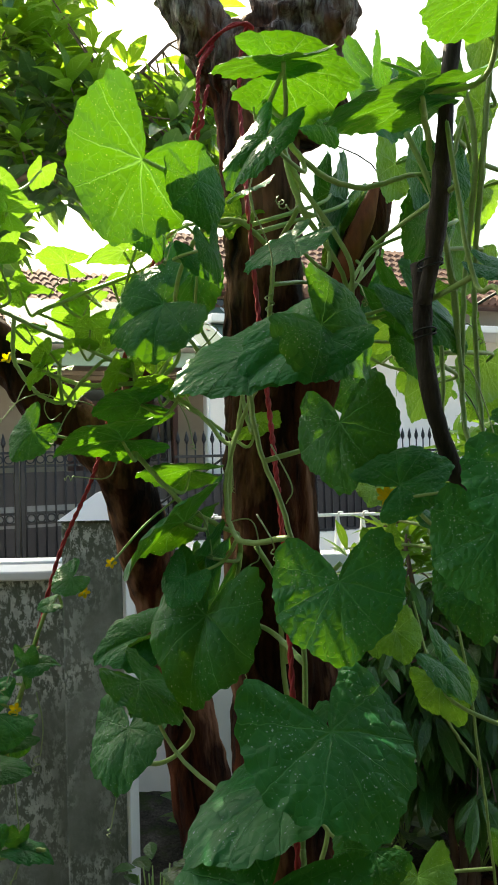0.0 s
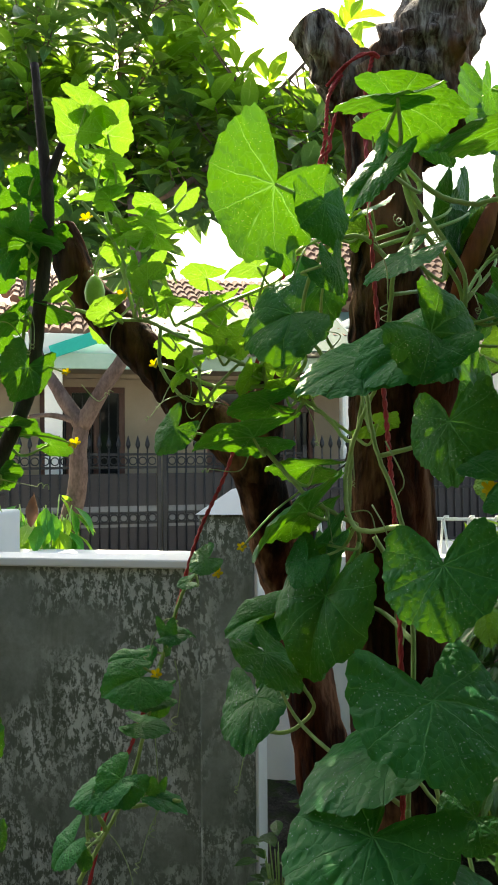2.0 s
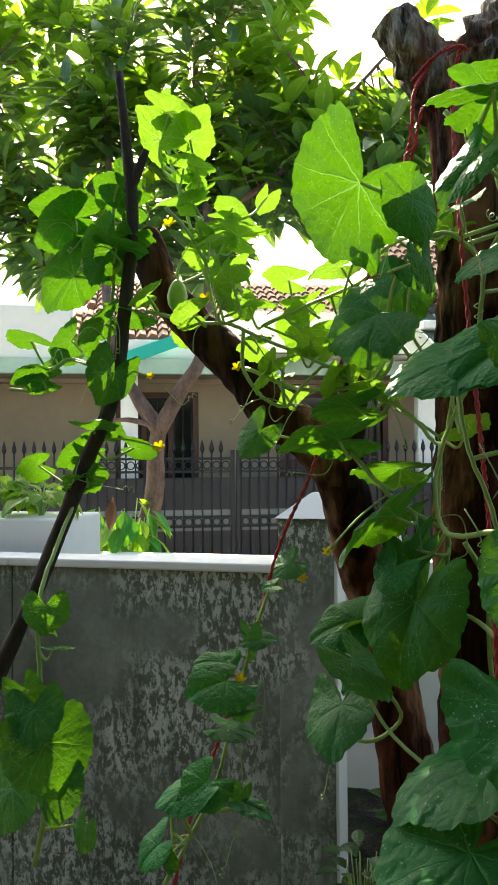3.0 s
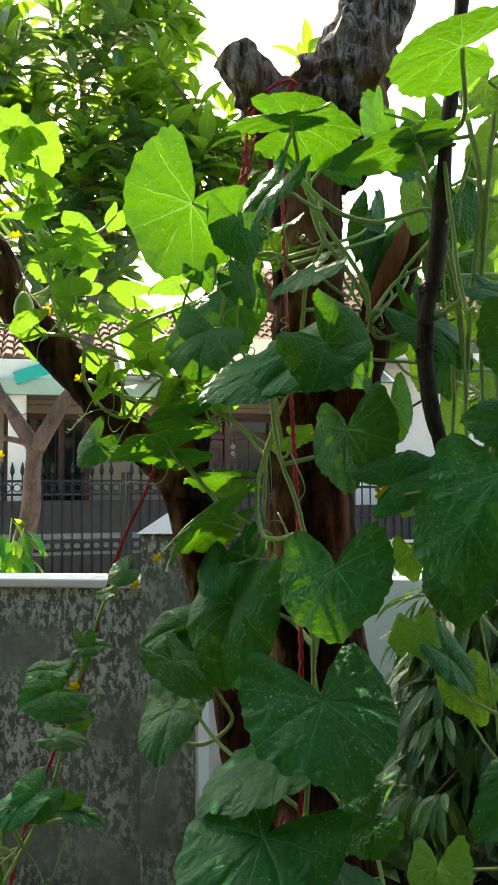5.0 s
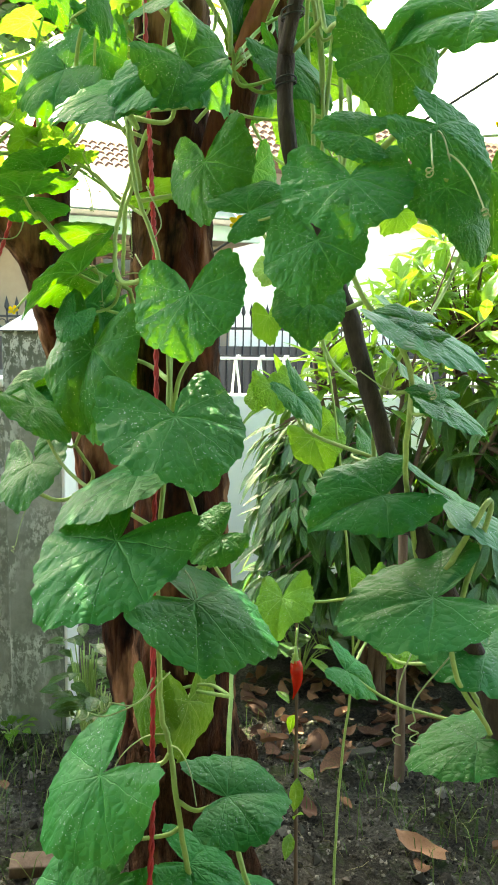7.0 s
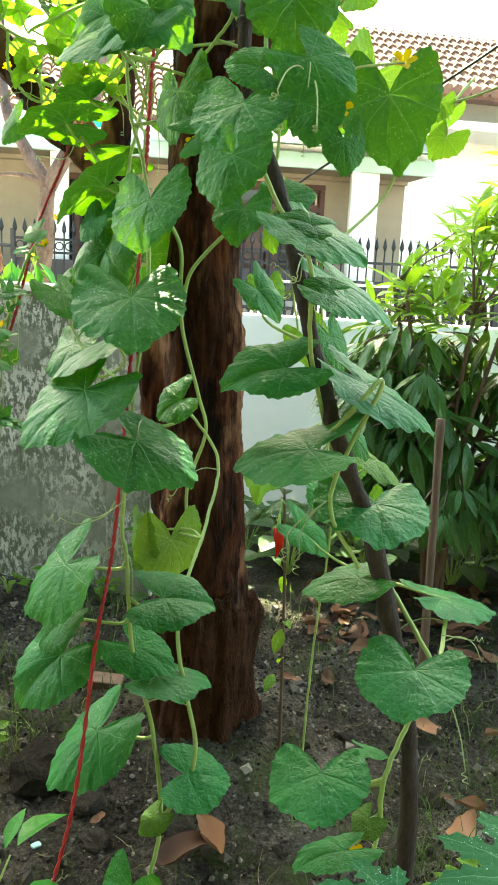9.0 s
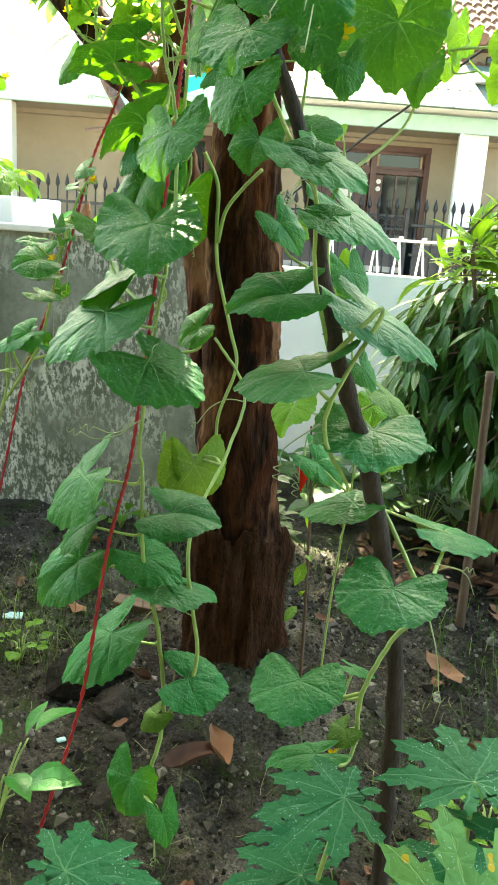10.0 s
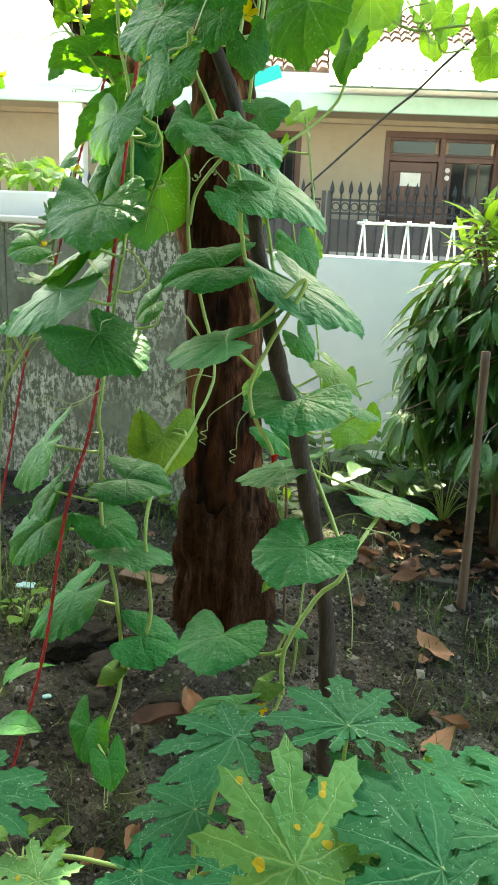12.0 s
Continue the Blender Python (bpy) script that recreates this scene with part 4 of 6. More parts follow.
def leafy_tree():
    t = thing("leafy_tree", "young tree with pale forked trunk and glossy green leaves", "tree", (-1.77, 2.6, 0))
    o = t.location
    limbs = [([(-1.75, 2.6, -0.1), (-1.77, 2.6, 0.6), (-1.79, 2.6, 1.0), (-1.72, 2.6, 1.35), (-1.71, 2.6, 1.55), (-1.69, 2.6, 1.74)], [0.078, 0.068, 0.070, 0.054, 0.046, 0.046]),
             ([(-1.69, 2.6, 1.70), (-1.84, 2.6, 1.92), (-1.98, 2.65, 2.15), (-2.15, 2.9, 2.7), (-2.35, 3.4, 3.4), (-2.5, 3.7, 4.6)], [0.05, 0.036, 0.03, 0.028, 0.022, 0.012]),
             ([(-1.69, 2.6, 1.70), (-1.56, 2.6, 1.92), (-1.44, 2.65, 2.16), (-1.5, 3.0, 2.8), (-1.7, 3.5, 3.4), (-1.85, 3.8, 4.4), (-1.8, 3.9, 5.5)], [0.05, 0.042, 0.036, 0.034, 0.03, 0.022, 0.012]),
             ([(-1.6, 3.3, 3.1), (-1.2, 3.5, 3.4), (-0.85, 3.6, 3.8), (-0.5, 3.7, 4.2)], [0.024, 0.02, 0.016, 0.01]),
             ([(-2.25, 3.1, 3.0), (-2.7, 3.4, 3.2), (-3.2, 3.5, 3.9), (-3.4, 3.6, 4.5)], [0.02, 0.018, 0.014, 0.01]),
             ([(-1.69, 2.58, 1.72), (-1.85, 2.55, 1.76), (-2.0, 2.5, 1.75)], [0.02, 0.014, 0.008])]
    nodes_ = []
    for pts, radii in limbs:
        line = glide(pts, 8)
        nodes_ += [p for p in line if p.z > 2.6]
        part("limb" if pts[0][2] > 0 else "trunk", tube(bmesh.new(), [p - o for p in line], radii, 10, 0.12, 9), M_GREYBRANCH, t, "", True)
    rng = random.Random(11)
    old, young = bmesh.new(), bmesh.new()
    uo, uy = old.loops.layers.uv.new("UVMap"), young.loops.layers.uv.new("UVMap")
    twigs = bmesh.new()
    made = 0
    while made < 390:
        p = Vector((rng.uniform(-3.7, -0.2), rng.uniform(3.1, 4.4), rng.uniform(2.6, 6.1)))
        # unseen upper crown: its height is set to shade the lower vine leaves
        open_side = p.x < -2.10 - 0.466 * (p.y - 3.8)
        crest = (5.1 if open_side else 5.95 if p.x < -1.62 else 5.5 if p.x < -1.1 else 4.4) + (p.y - 3.8)
        foot = 2.80 + 0.12 * (p.y - 3.8)
        if p.z > crest - 0.1 * rng.random() or p.z < foot + 0.15 * rng.random():
            continue
        if noise.noise(p * 1.25 + Vector((3.1, 0, 1.7))) < (0.04 if open_side else -0.40 if p.z < 3.5 else 0.0 if p.z < 4.5 else -0.2):
            continue
        away = p - Vector((-0.52, 0.06, 1.97))
        if (away - TO_SUN * away.dot(TO_SUN)).length < 0.34:
            continue   # gap cut in the crown so that sun reaches the side stem
        near = min(nodes_, key=lambda q: (q - p).length)
        d = p - near
        if d.length > 0.8:
            continue
        made += 1
        tube(twigs, [q - o for q in glide([near, near + d * 0.5 + Vector((0, 0, -0.04)), p], 3)], [0.008, 0.004], 4)
        # more pale leaves higher up put the crown's sunlit look into the colour
        pale_leaf = rng.random() < (0.2 if p.z < 3.6 else 0.42 if p.x < -1.3 else 0.78)
        whorl(young if pale_leaf else old, uy if pale_leaf else uo, rng, p - o, d * 0.5 + Vector((0, 0, 0.25)), rng.randint(8, 12), 0.25, 1.35, 0.2, 0.19)
    tagged(part("twig", twigs, M_GREYBRANCH, t, "", True), kind="stuff")
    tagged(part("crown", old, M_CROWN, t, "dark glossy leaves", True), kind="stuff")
    tagged(part("shoot_foliage", young, M_PALE_MANGO, t, "yellow-green leaves, coloured paler for the sunlit crown", True), kind="stuff")


leafy_tree()


def mango_sapling():
    """A bush of long drooping leaves, fresh and pale at the top."""
    t = thing("mango_sapling", "mango sapling with long drooping dark leaves and pale shoots", "tree", (0.62, 1.2, 0))
    o = t.location
    rng = random.Random(4)
    tops = []
    for i in range(9):
        a = i * 0.7 + rng.uniform(-0.2, 0.2)
        r = rng.uniform(0.12, 0.36)
        top = Vector((0.74 + r * math.cos(a) * 1.15, 1.2 + r * math.sin(a) * 0.8, rng.uniform(0.85, 1.35)))
        line = glide([(0.64 + rng.uniform(-.04, .04), 1.2, -0.05), (0.65 + 0.3 * r * math.cos(a), 1.2 + 0.3 * r * math.sin(a), 0.5), top], 8)
        part("trunk" if i == 0 else "limb", tube(bmesh.new(), [p - o for p in line], [0.016, 0.012, 0.007], 7), M_STICK, t, "", True)
        tops += line[9:]
    old, young = bmesh.new(), bmesh.new()
    uo, uy = old.loops.layers.uv.new("UVMap"), young.loops.layers.uv.new("UVMap")
    twigs = bmesh.new()
    for i in range(500):
        x = rng.uniform(0.22, 1.45)
        top = min(1.74, 0.95 + 1.2 * (x - 0.16)) + rng.uniform(-0.06, 0.04)
        p = Vector((x, 1.25 + rng.gauss(0, 0.15), rng.uniform(min(0.42, top - 0.3), top)))
        fresh = p.z > max(1.12, top - 0.5)
        low = min(tops, key=lambda q: (q - p).length)
        tube(twigs, [q - o for q in glide([low, (low + p) / 2 + Vector((0, 0, 0.02)), p], 3)], [0.005, 0.0025], 4)
        way = (p - low) * 0.6 + Vector((-0.05, -0.04, 0.3 if fresh else 0.05))
        whorl(young if fresh else old, uy if fresh else uo, rng, p - o, way, rng.randint(6, 9), rng.uniform(0.10, 0.15) if fresh else rng.uniform(0.13, 0.2), 1.3, 0.2 if fresh else 1.2, 0.15 if fresh else 0.12)
    tagged(part("twig", twigs, M_STICK, t, "", True), kind="stuff")
    tagged(part("crown", old, M_SAPLING, t, "long dark drooping leaves", True), kind="stuff")
    tagged(part("shoot_foliage", young, M_PALE_MANGO, t, "pale yellow-green shoots", True), kind="stuff")


mango_sapling()


# ---- the gourd vines ----
main = vine("gourd_vine", "gourd vine with broad green leaves climbing the red cord", (-0.05, -0.72, 0.02), [
    [(0.078, -0.68, 0.1), (0.095, -0.62, 0.252), (0.067, -0.6, 0.436), (0.018, -0.58, 0.587), (-0.01, -0.54, 0.748), (-0.023, -0.53, 0.802), (-0.032, -0.47, 0.997), (-0.019, -0.42, 1.248), (-0.033, -0.4, 1.434), (-0.073, -0.38, 1.561), (-0.087, -0.36, 1.672), (-0.079, -0.25, 1.579), (-0.107, -0.22, 1.702)],
    [(0.095, -0.62, 0.252), (0.153, -0.6, 0.393), (0.082, -0.5, 0.6), (0.082, -0.3, 0.749), (0.076, -0.2, 0.868), (-0.005, -0.2, 0.983)],
    [(-0.033, -0.4, 1.434), (-0.105, -0.3, 1.423), (-0.121, -0.25, 1.501), (-0.097, -0.25, 1.593), (-0.063, -0.3, 1.663)]])
leaf(main, -0.007, -0.490, 1.691, -27, -40, 121, 0.104, 0.78, 1)
leaf(main, -0.084, -0.460, 1.675, -20, -32, 114, 0.107, 0.78, 0)
leaf(main, 0.005, -0.500, 1.706, -53, 43, -131, 0.086, 1.00, 3)
leaf(main, 0.033, -0.430, 1.588, -64, 10, 147, 0.092, 0.88, 2)
leaf(main, 0.016, -0.520, 1.395, -57, 9, 163, 0.098, 0.94, 0)
leaf(main, -0.001, -0.555, 1.229, -30, 6, -160, 0.130, 0.86, 0)
leaf(main, -0.078, -0.580, 1.062, -34, -15, 136, 0.146, 0.84, 0)
leaf(main, 0.028, -0.600, 0.985, -17, 15, -103, 0.125, 0.86, 2)
leaf(main, -0.053, -0.500, 1.149, -24, -8, 103, 0.147, 0.78, 0)
leaf(main, -0.097, -0.620, 0.747, -41, -20, 119, 0.122, 0.88, 2)
leaf(main, 0.075, -0.570, 0.685, 5, 16, -76, 0.093, 1.00, 1)
leaf(main, 0.009, -0.320, 0.708, -73, -5, -127, 0.101, 1.00, 5)
leaf(main, -0.100, -0.600, 0.637, -39, -14, 113, 0.090, 0.78, 1)
leaf(main, 0.021, -0.570, 0.580, -14, 13, -103, 0.088, 0.78, 0)
leaf(main, -0.063, -0.330, 0.720, -73, 3, 133, 0.084, 0.78, 4)
leaf(main, 0.061, -0.450, 1.036, -36, -34, 122, 0.059, 1.00, 1)
leaf(main, -0.184, -0.300, 1.367, -60, -23, 143, 0.047, 1.00, 2)
leaf(main, -0.153, -0.300, 1.312, -68, -12, 149, 0.132, 0.78, 3)
leaf(main, -0.252, -0.300, 1.217, -33, 10, -111, 0.083, 0.78, 0)
leaf(main, 0.061, -0.570, 0.532, -4, 2, -60, 0.111, 0.88, 2)
leaf(main, 0.145, -0.620, 0.365, -8, 24, -68, 0.086, 0.90, 0)
leaf(main, -0.116, -0.600, 0.556, -39, -17, 139, 0.122, 0.80, 1)
leaf(main, -0.041, -0.600, 0.409, -31, -5, 132, 0.132, 0.75, 2)
leaf(main, 0.068, -0.700, 0.169, -60, -5, 154, 0.077, 1.00, 3)
leaf(main, 0.095, -0.650, 0.288, -29, -17, 141, 0.041, 0.78, 5)
leaf(main, 0.174, -0.780, 0.178, -58, -1, -108, 0.060, 0.78, 3)
tendril(main, [(-0.034, -0.54, 0.85), (-0.048, -0.56, 0.826), (-0.093, -0.58, 0.812), (-0.117, -0.6, 0.827)], 0.006)
tendril(main, [(0.004, -0.5, 1.006), (0.024, -0.58, 1.006), (0.032, -0.6, 0.989)], 0)
tendril(main, [(-0.009, -0.54, 0.858), (-0.052, -0.58, 0.83), (-0.087, -0.6, 0.841)], 0.006)
tendril(main, [(-0.056, -0.38, 1.561), (-0.031, -0.42, 1.506), (-0.039, -0.42, 1.482)], 0)
tendril(main, [(-0.077, -0.35, 1.463), (-0.06, -0.38, 1.435), (-0.054, -0.38, 1.418)], 0.004)
for _line in ([(-0.075, -0.15, 1.393), (-0.039, -0.15, 1.324), (-0.036, -0.15, 1.234), (-0.028, -0.15, 1.138), (0.013, -0.15, 0.998), (0.033, -0.15, 0.912), (-0.006, -0.15, 0.785), (-0.005, -0.15, 0.681)], [(-0.031, -0.15, 1.197), (-0.016, -0.15, 1.267), (0.022, -0.15, 1.318), (0.066, -0.15, 1.362)]):
    part("stem", tubed([Vector(p) - main.location for p in _line], [0.0048, 0.004], 7, 8), M_STEM, main, "", True)
stake = vine("gourd_vine", "gourd vine with large leaves climbing the dark stake", (0.50, -0.62, 0.02), [
    [(0.501, -0.7, 0.387), (0.501, -0.7, 0.479), (0.535, -0.65, 0.565), (0.573, -0.62, 0.628), (0.484, -0.55, 0.752), (0.384, -0.5, 0.913), (0.319, -0.55, 1.143), (0.31, -0.58, 1.301), (0.246, -0.56, 1.396), (0.21, -0.58, 1.495), (0.221, -0.58, 1.62), (0.208, -0.55, 1.732), (0.192, -0.5, 1.761), (0.177, -0.45, 1.981)],
    [(0.366, -0.6, 1.029), (0.44, -0.55, 1.112), (0.373, -0.62, 0.926), (0.429, -0.63, 0.811)],
    [(0.573, -0.62, 0.628), (0.585, -0.5, 0.666), (0.593, -0.42, 0.688)],
    [(0.21, -0.58, 1.495), (0.263, -0.66, 1.574), (0.304, -0.66, 1.562), (0.303, -0.62, 1.491)],
    [(0.353, -0.45, 1.057), (0.302, -0.4, 1.15), (0.306, -0.45, 1.275), (0.347, -0.5, 1.35)]])
leaf(stake, 0.279, -0.580, 1.127, -6, -32, 119, 0.107, 0.75, 1)
leaf(stake, 0.337, -0.650, 1.008, -9, -17, 94, 0.128, 0.88, 0)
leaf(stake, 0.428, -0.575, 0.772, -12, -6, 94, 0.104, 0.80, 0)
leaf(stake, 0.310, -0.600, 1.354, -21, 14, -107, 0.108, 0.85, 0)
leaf(stake, 0.310, -0.600, 1.358, 24, -27, 81, 0.060, 0.78, 3)
leaf(stake, 0.210, -0.670, 1.523, -46, 0, 172, 0.088, 1.00, 0)
leaf(stake, 0.226, -0.640, 1.578, 28, -57, 69, 0.057, 0.78, 1)
leaf(stake, 0.180, -0.600, 1.460, -57, 0, 164, 0.086, 0.88, 2)
leaf(stake, 0.183, -0.520, 1.384, -49, -2, 173, 0.065, 0.88, 1)
leaf(stake, 0.321, -0.680, 1.513, -64, 0, 174, 0.055, 0.88, 0)
leaf(stake, 0.359, -0.660, 1.476, -72, 5, -154, 0.050, 0.78, 2)
leaf(stake, 0.308, -0.680, 1.582, -42, 42, -135, 0.079, 0.78, 2)
leaf(stake, 0.265, -0.600, 1.686, -74, 4, -163, 0.081, 1.00, 1)
leaf(stake, 0.367, -0.600, 1.737, -7, -47, 100, 0.105, 0.78, 3)
leaf(stake, 0.136, 0.020, 1.889, -76, -7, -150, 0.100, 0.78, 0)
leaf(stake, 0.159, -0.350, 1.759, -45, 27, -130, 0.095, 0.78, 2)
leaf(stake, 0.346, -0.620, 1.252, -22, 12, -107, 0.064, 0.78, 0)
leaf(stake, 0.347, -0.600, 1.261, 31, -37, 72, 0.044, 0.78, 2)
leaf(stake, 0.180, -0.350, 1.246, -45, 24, -116, 0.071, 0.78, 3)
leaf(stake, 0.333, -0.350, 0.846, 53, -22, 76, 0.040, 1.00, 2)
leaf(stake, 0.096, -0.500, 1.508, 48, 49, -55, 0.070, 0.78, 3)
leaf(stake, 0.532, -0.710, 0.684, -12, 1, 170, 0.099, 1.00, 0)
leaf(stake, 0.445, -0.550, 0.901, -12, -3, -166, 0.112, 1.00, 0)
leaf(stake, 0.411, -0.500, 1.100, -23, 9, -90, 0.146, 0.72, 0)
leaf(stake, 0.353, -0.500, 1.272, -28, 10, -93, 0.120, 0.78, 0)
leaf(stake, 0.579, -0.420, 0.691, -4, -2, -73, 0.112, 0.78, 0)
leaf(stake, 0.402, -0.750, 0.504, -6, 7, -175, 0.091, 1.00, 2)
leaf(stake, 0.466, -0.600, 0.464, -7, -11, -80, 0.042, 0.78, 0)
leaf(stake, 0.448, -0.780, 0.395, -1, 14, 113, 0.083, 0.78, 1)
leaf(stake, 0.286, -0.300, 0.754, -31, 22, -101, 0.077, 0.78, 3)
leaf(stake, 0.393, -0.450, 0.995, -49, 19, -113, 0.049, 0.78, 2)
leaf(stake, 0.321, -0.300, 1.161, -56, 12, -119, 0.071, 0.78, 0)
leaf(stake, 0.431, -0.350, 0.930, -25, 9, -84, 0.082, 0.78, 5)
leaf(stake, 0.481, -0.720, 0.415, -21, -10, 132, 0.034, 1.00, 5)
leaf(stake, 0.499, -0.350, 0.845, -12, 5, -77, 0.044, 0.78, 0)
leaf(stake, 0.414, -0.550, 1.559, -68, 3, 177, 0.105, 0.85, 1)
leaf(stake, 0.215, -0.300, 1.423, 30, 48, -52, 0.061, 1.00, 2)
leaf(stake, 0.439, -0.400, 1.515, -61, -4, 154, 0.056, 0.78, 3)
tendril(stake, [(0.367, -0.63, 0.919), (0.316, -0.66, 0.874), (0.315, -0.67, 0.848)], 0.006)
tendril(stake, [(0.295, -0.56, 1.3), (0.289, -0.56, 1.269), (0.253, -0.54, 1.291)], 0.004)
tendril(stake, [(0.355, -0.5, 0.887), (0.321, -0.55, 0.842), (0.32, -0.56, 0.787)], 0.006)
tendril(stake, [(0.578, -0.55, 0.676), (0.632, -0.55, 0.673)], 0.004)
flower(stake, 0.345, -0.640, 1.522, 0.022, 30)
flower(stake, 0.084, -0.500, 1.489, 0.014, 0)
flower(stake, 0.464, -0.700, 0.345, 0.012, 0)
flower(stake, 0.433, -0.550, 1.605, 0.02, 0)
top = vine("gourd_vine", "gourd vine spreading over the top of the trunk", (-0.03, -0.2, 1.6), [
    [(-0.115, -0.2, 1.685), (-0.053, -0.2, 1.745), (-0.036, -0.22, 1.862), (-0.003, -0.28, 1.922), (-0.026, -0.35, 1.975), (-0.061, -0.45, 2.008)],
    [(-0.061, -0.45, 2.008), (-0.005, -0.4, 1.945), (0.072, -0.35, 1.922), (0.143, -0.35, 1.936), (0.203, -0.35, 1.95), (0.229, -0.35, 2.019)],
    [(-0.003, -0.28, 1.922), (0.062, -0.25, 1.829), (0.072, -0.2, 1.781), (0.012, -0.2, 1.702)],
    [(-0.036, -0.22, 1.862), (-0.098, -0.2, 1.922), (-0.161, -0.2, 1.894), (-0.201, -0.15, 1.801), (-0.158, -0.15, 1.714), (-0.112, -0.18, 1.729)],
    [(0.203, -0.35, 1.95), (0.189, -0.3, 1.829), (0.204, -0.3, 1.673), (0.192, -0.3, 1.446)],
    [(0.214, -0.36, 2.122), (0.241, -0.36, 1.968), (0.224, -0.35, 1.767), (0.211, -0.38, 1.59), (0.223, -0.42, 1.53)],
    [(0.27, -0.36, 2.127), (0.251, -0.36, 1.949), (0.242, -0.34, 1.769), (0.241, -0.36, 1.591), (0.242, -0.4, 1.522)],
    [(0.132, -0.5, 1.989), (0.155, -0.45, 1.938), (0.183, -0.4, 1.852), (0.205, -0.36, 1.766), (0.213, -0.37, 1.642)]])
leaf(top, -0.244, -0.200, 2.022, -70, 26, 41, 0.146, 0.95, 3)
leaf(top, -0.038, -0.550, 2.008, -3, -13, 104, 0.088, 0.78, 0)
leaf(top, -0.037, -0.500, 2.018, 1, -26, -90, 0.092, 0.78, 2)
leaf(top, 0.130, -0.520, 1.978, -7, -1, 103, 0.126, 0.78, 0)
leaf(top, 0.132, -0.500, 1.989, 11, -0, -90, 0.055, 0.78, 1)
leaf(top, -0.060, -0.500, 1.936, -50, -23, 130, 0.076, 0.70, 1)
leaf(top, -0.152, -0.250, 1.970, -75, 17, -138, 0.078, 0.78, 2)
leaf(top, 0.168, -0.697, 2.006, -11, 14, 103, 0.094, 0.78, 0)
leaf(top, 0.122, -0.300, 2.087, -89, 8, 38, 0.091, 1.00, 1)
leaf(top, 0.089, -0.473, 2.040, -73, 21, 60, 0.038, 1.00, 2)
leaf(top, 0.157, -0.414, 2.049, -77, 34, -154, 0.055, 0.78, 3)
leaf(top, 0.108, -0.011, 2.007, -75, 21, 57, 0.113, 0.78, 0)
leaf(top, 0.198, -0.227, 1.991, -76, 22, 52, 0.073, 1.00, 2)
leaf(top, 0.221, -0.170, 1.913, -96, -15, -132, 0.086, 1.00, 1)
leaf(top, 0.140, -0.004, 1.841, -95, -11, -127, 0.094, 0.78, 3)
leaf(top, 0.159, -0.195, 1.783, -38, -7, -81, 0.110, 0.78, 0)
leaf(top, 0.214, -0.330, 1.956, -82, 13, -152, 0.067, 0.78, 2)
leaf(top, 0.018, -0.300, 2.058, -63, 34, -133, 0.068, 0.78, 0)
leaf(top, -0.018, -0.350, 1.849, -27, -21, 116, 0.081, 0.78, 0)
leaf(top, -0.135, -0.300, 1.855, -71, 10, -119, 0.053, 0.78, 2)
leaf(top, 0.205, -0.106, 1.731, -77, 21, -147, 0.070, 0.78, 1)
leaf(top, 0.123, 0.036, 1.676, -78, 14, -143, 0.086, 0.78, 0)
leaf(top, 0.075, -0.050, 2.013, -69, 27, 58, 0.083, 0.78, 3)
# paler blades from here put the glow of backlit leaves into the colour
leaf(top, 0.250, -0.392, 2.116, -73, 27, 44, 0.066, 0.78, 10)
leaf(top, 0.268, -0.314, 2.048, -53, 34, 60, 0.065, 0.78, 11)
leaf(top, 0.246, -0.157, 2.027, -15, 22, 90, 0.065, 0.78, 12)
leaf(top, 0.292, -0.230, 1.959, -62, 30, 56, 0.083, 1.00, 13)
leaf(top, 0.171, -0.154, 2.024, -74, 22, 51, 0.070, 1.00, 10)
leaf(top, 0.137, 0.000, 1.970, -61, 33, 55, 0.066, 0.78, 11)
leaf(top, 0.263, -0.041, 1.956, -75, 23, 47, 0.088, 1.00, 12)
leaf(top, 0.094, 0.000, 1.918, -72, 27, 47, 0.059, 0.78, 13)
leaf(top, 0.313, -0.108, 1.882, -72, 27, 47, 0.082, 1.00, 10)
leaf(top, 0.232, -0.116, 1.814, -19, -15, -93, 0.089, 0.78, 11)
leaf(top, 0.218, 0.108, 1.812, -98, -18, -137, 0.079, 1.00, 12)
leaf(top, 0.349, -0.044, 1.703, -76, 27, 40, 0.094, 1.00, 13)
leaf(top, 0.276, 0.080, 1.673, -66, 32, 49, 0.085, 1.00, 10)
tendril(top, [(-0.071, -0.45, 1.996), (-0.068, -0.45, 1.931), (-0.079, -0.46, 1.877), (-0.054, -0.46, 1.808), (-0.052, -0.45, 1.755)], 0.006)
tendril(top, [(-0.002, -0.3, 1.915), (-0.018, -0.34, 1.894), (-0.026, -0.36, 1.897)], 0.005)
tendril(top, [(0.017, -0.3, 1.914), (0.027, -0.34, 1.873)], 0.005)
flower(top, 0.081, -0.480, 1.493, 0.013, 0)
for _line in ([(-0.098, -0.33, 2.076), (-0.037, -0.33, 2.003), (-0.001, -0.33, 1.933), (0.041, -0.33, 1.869), (0.067, -0.33, 1.819), (0.068, -0.33, 1.767)], [(-0.026, -0.33, 2.021), (-0.020, -0.33, 1.955), (0.000, -0.33, 1.899), (0.014, -0.33, 1.889)], [(0.145, -0.36, 1.995), (0.172, -0.36, 1.933), (0.196, -0.36, 1.848), (0.209, -0.36, 1.760), (0.212, -0.36, 1.696)]):
    part("stem", tubed([Vector(p) - top.location for p in _line], [0.0045, 0.0036], 7, 8), M_STEM, top, "", True)
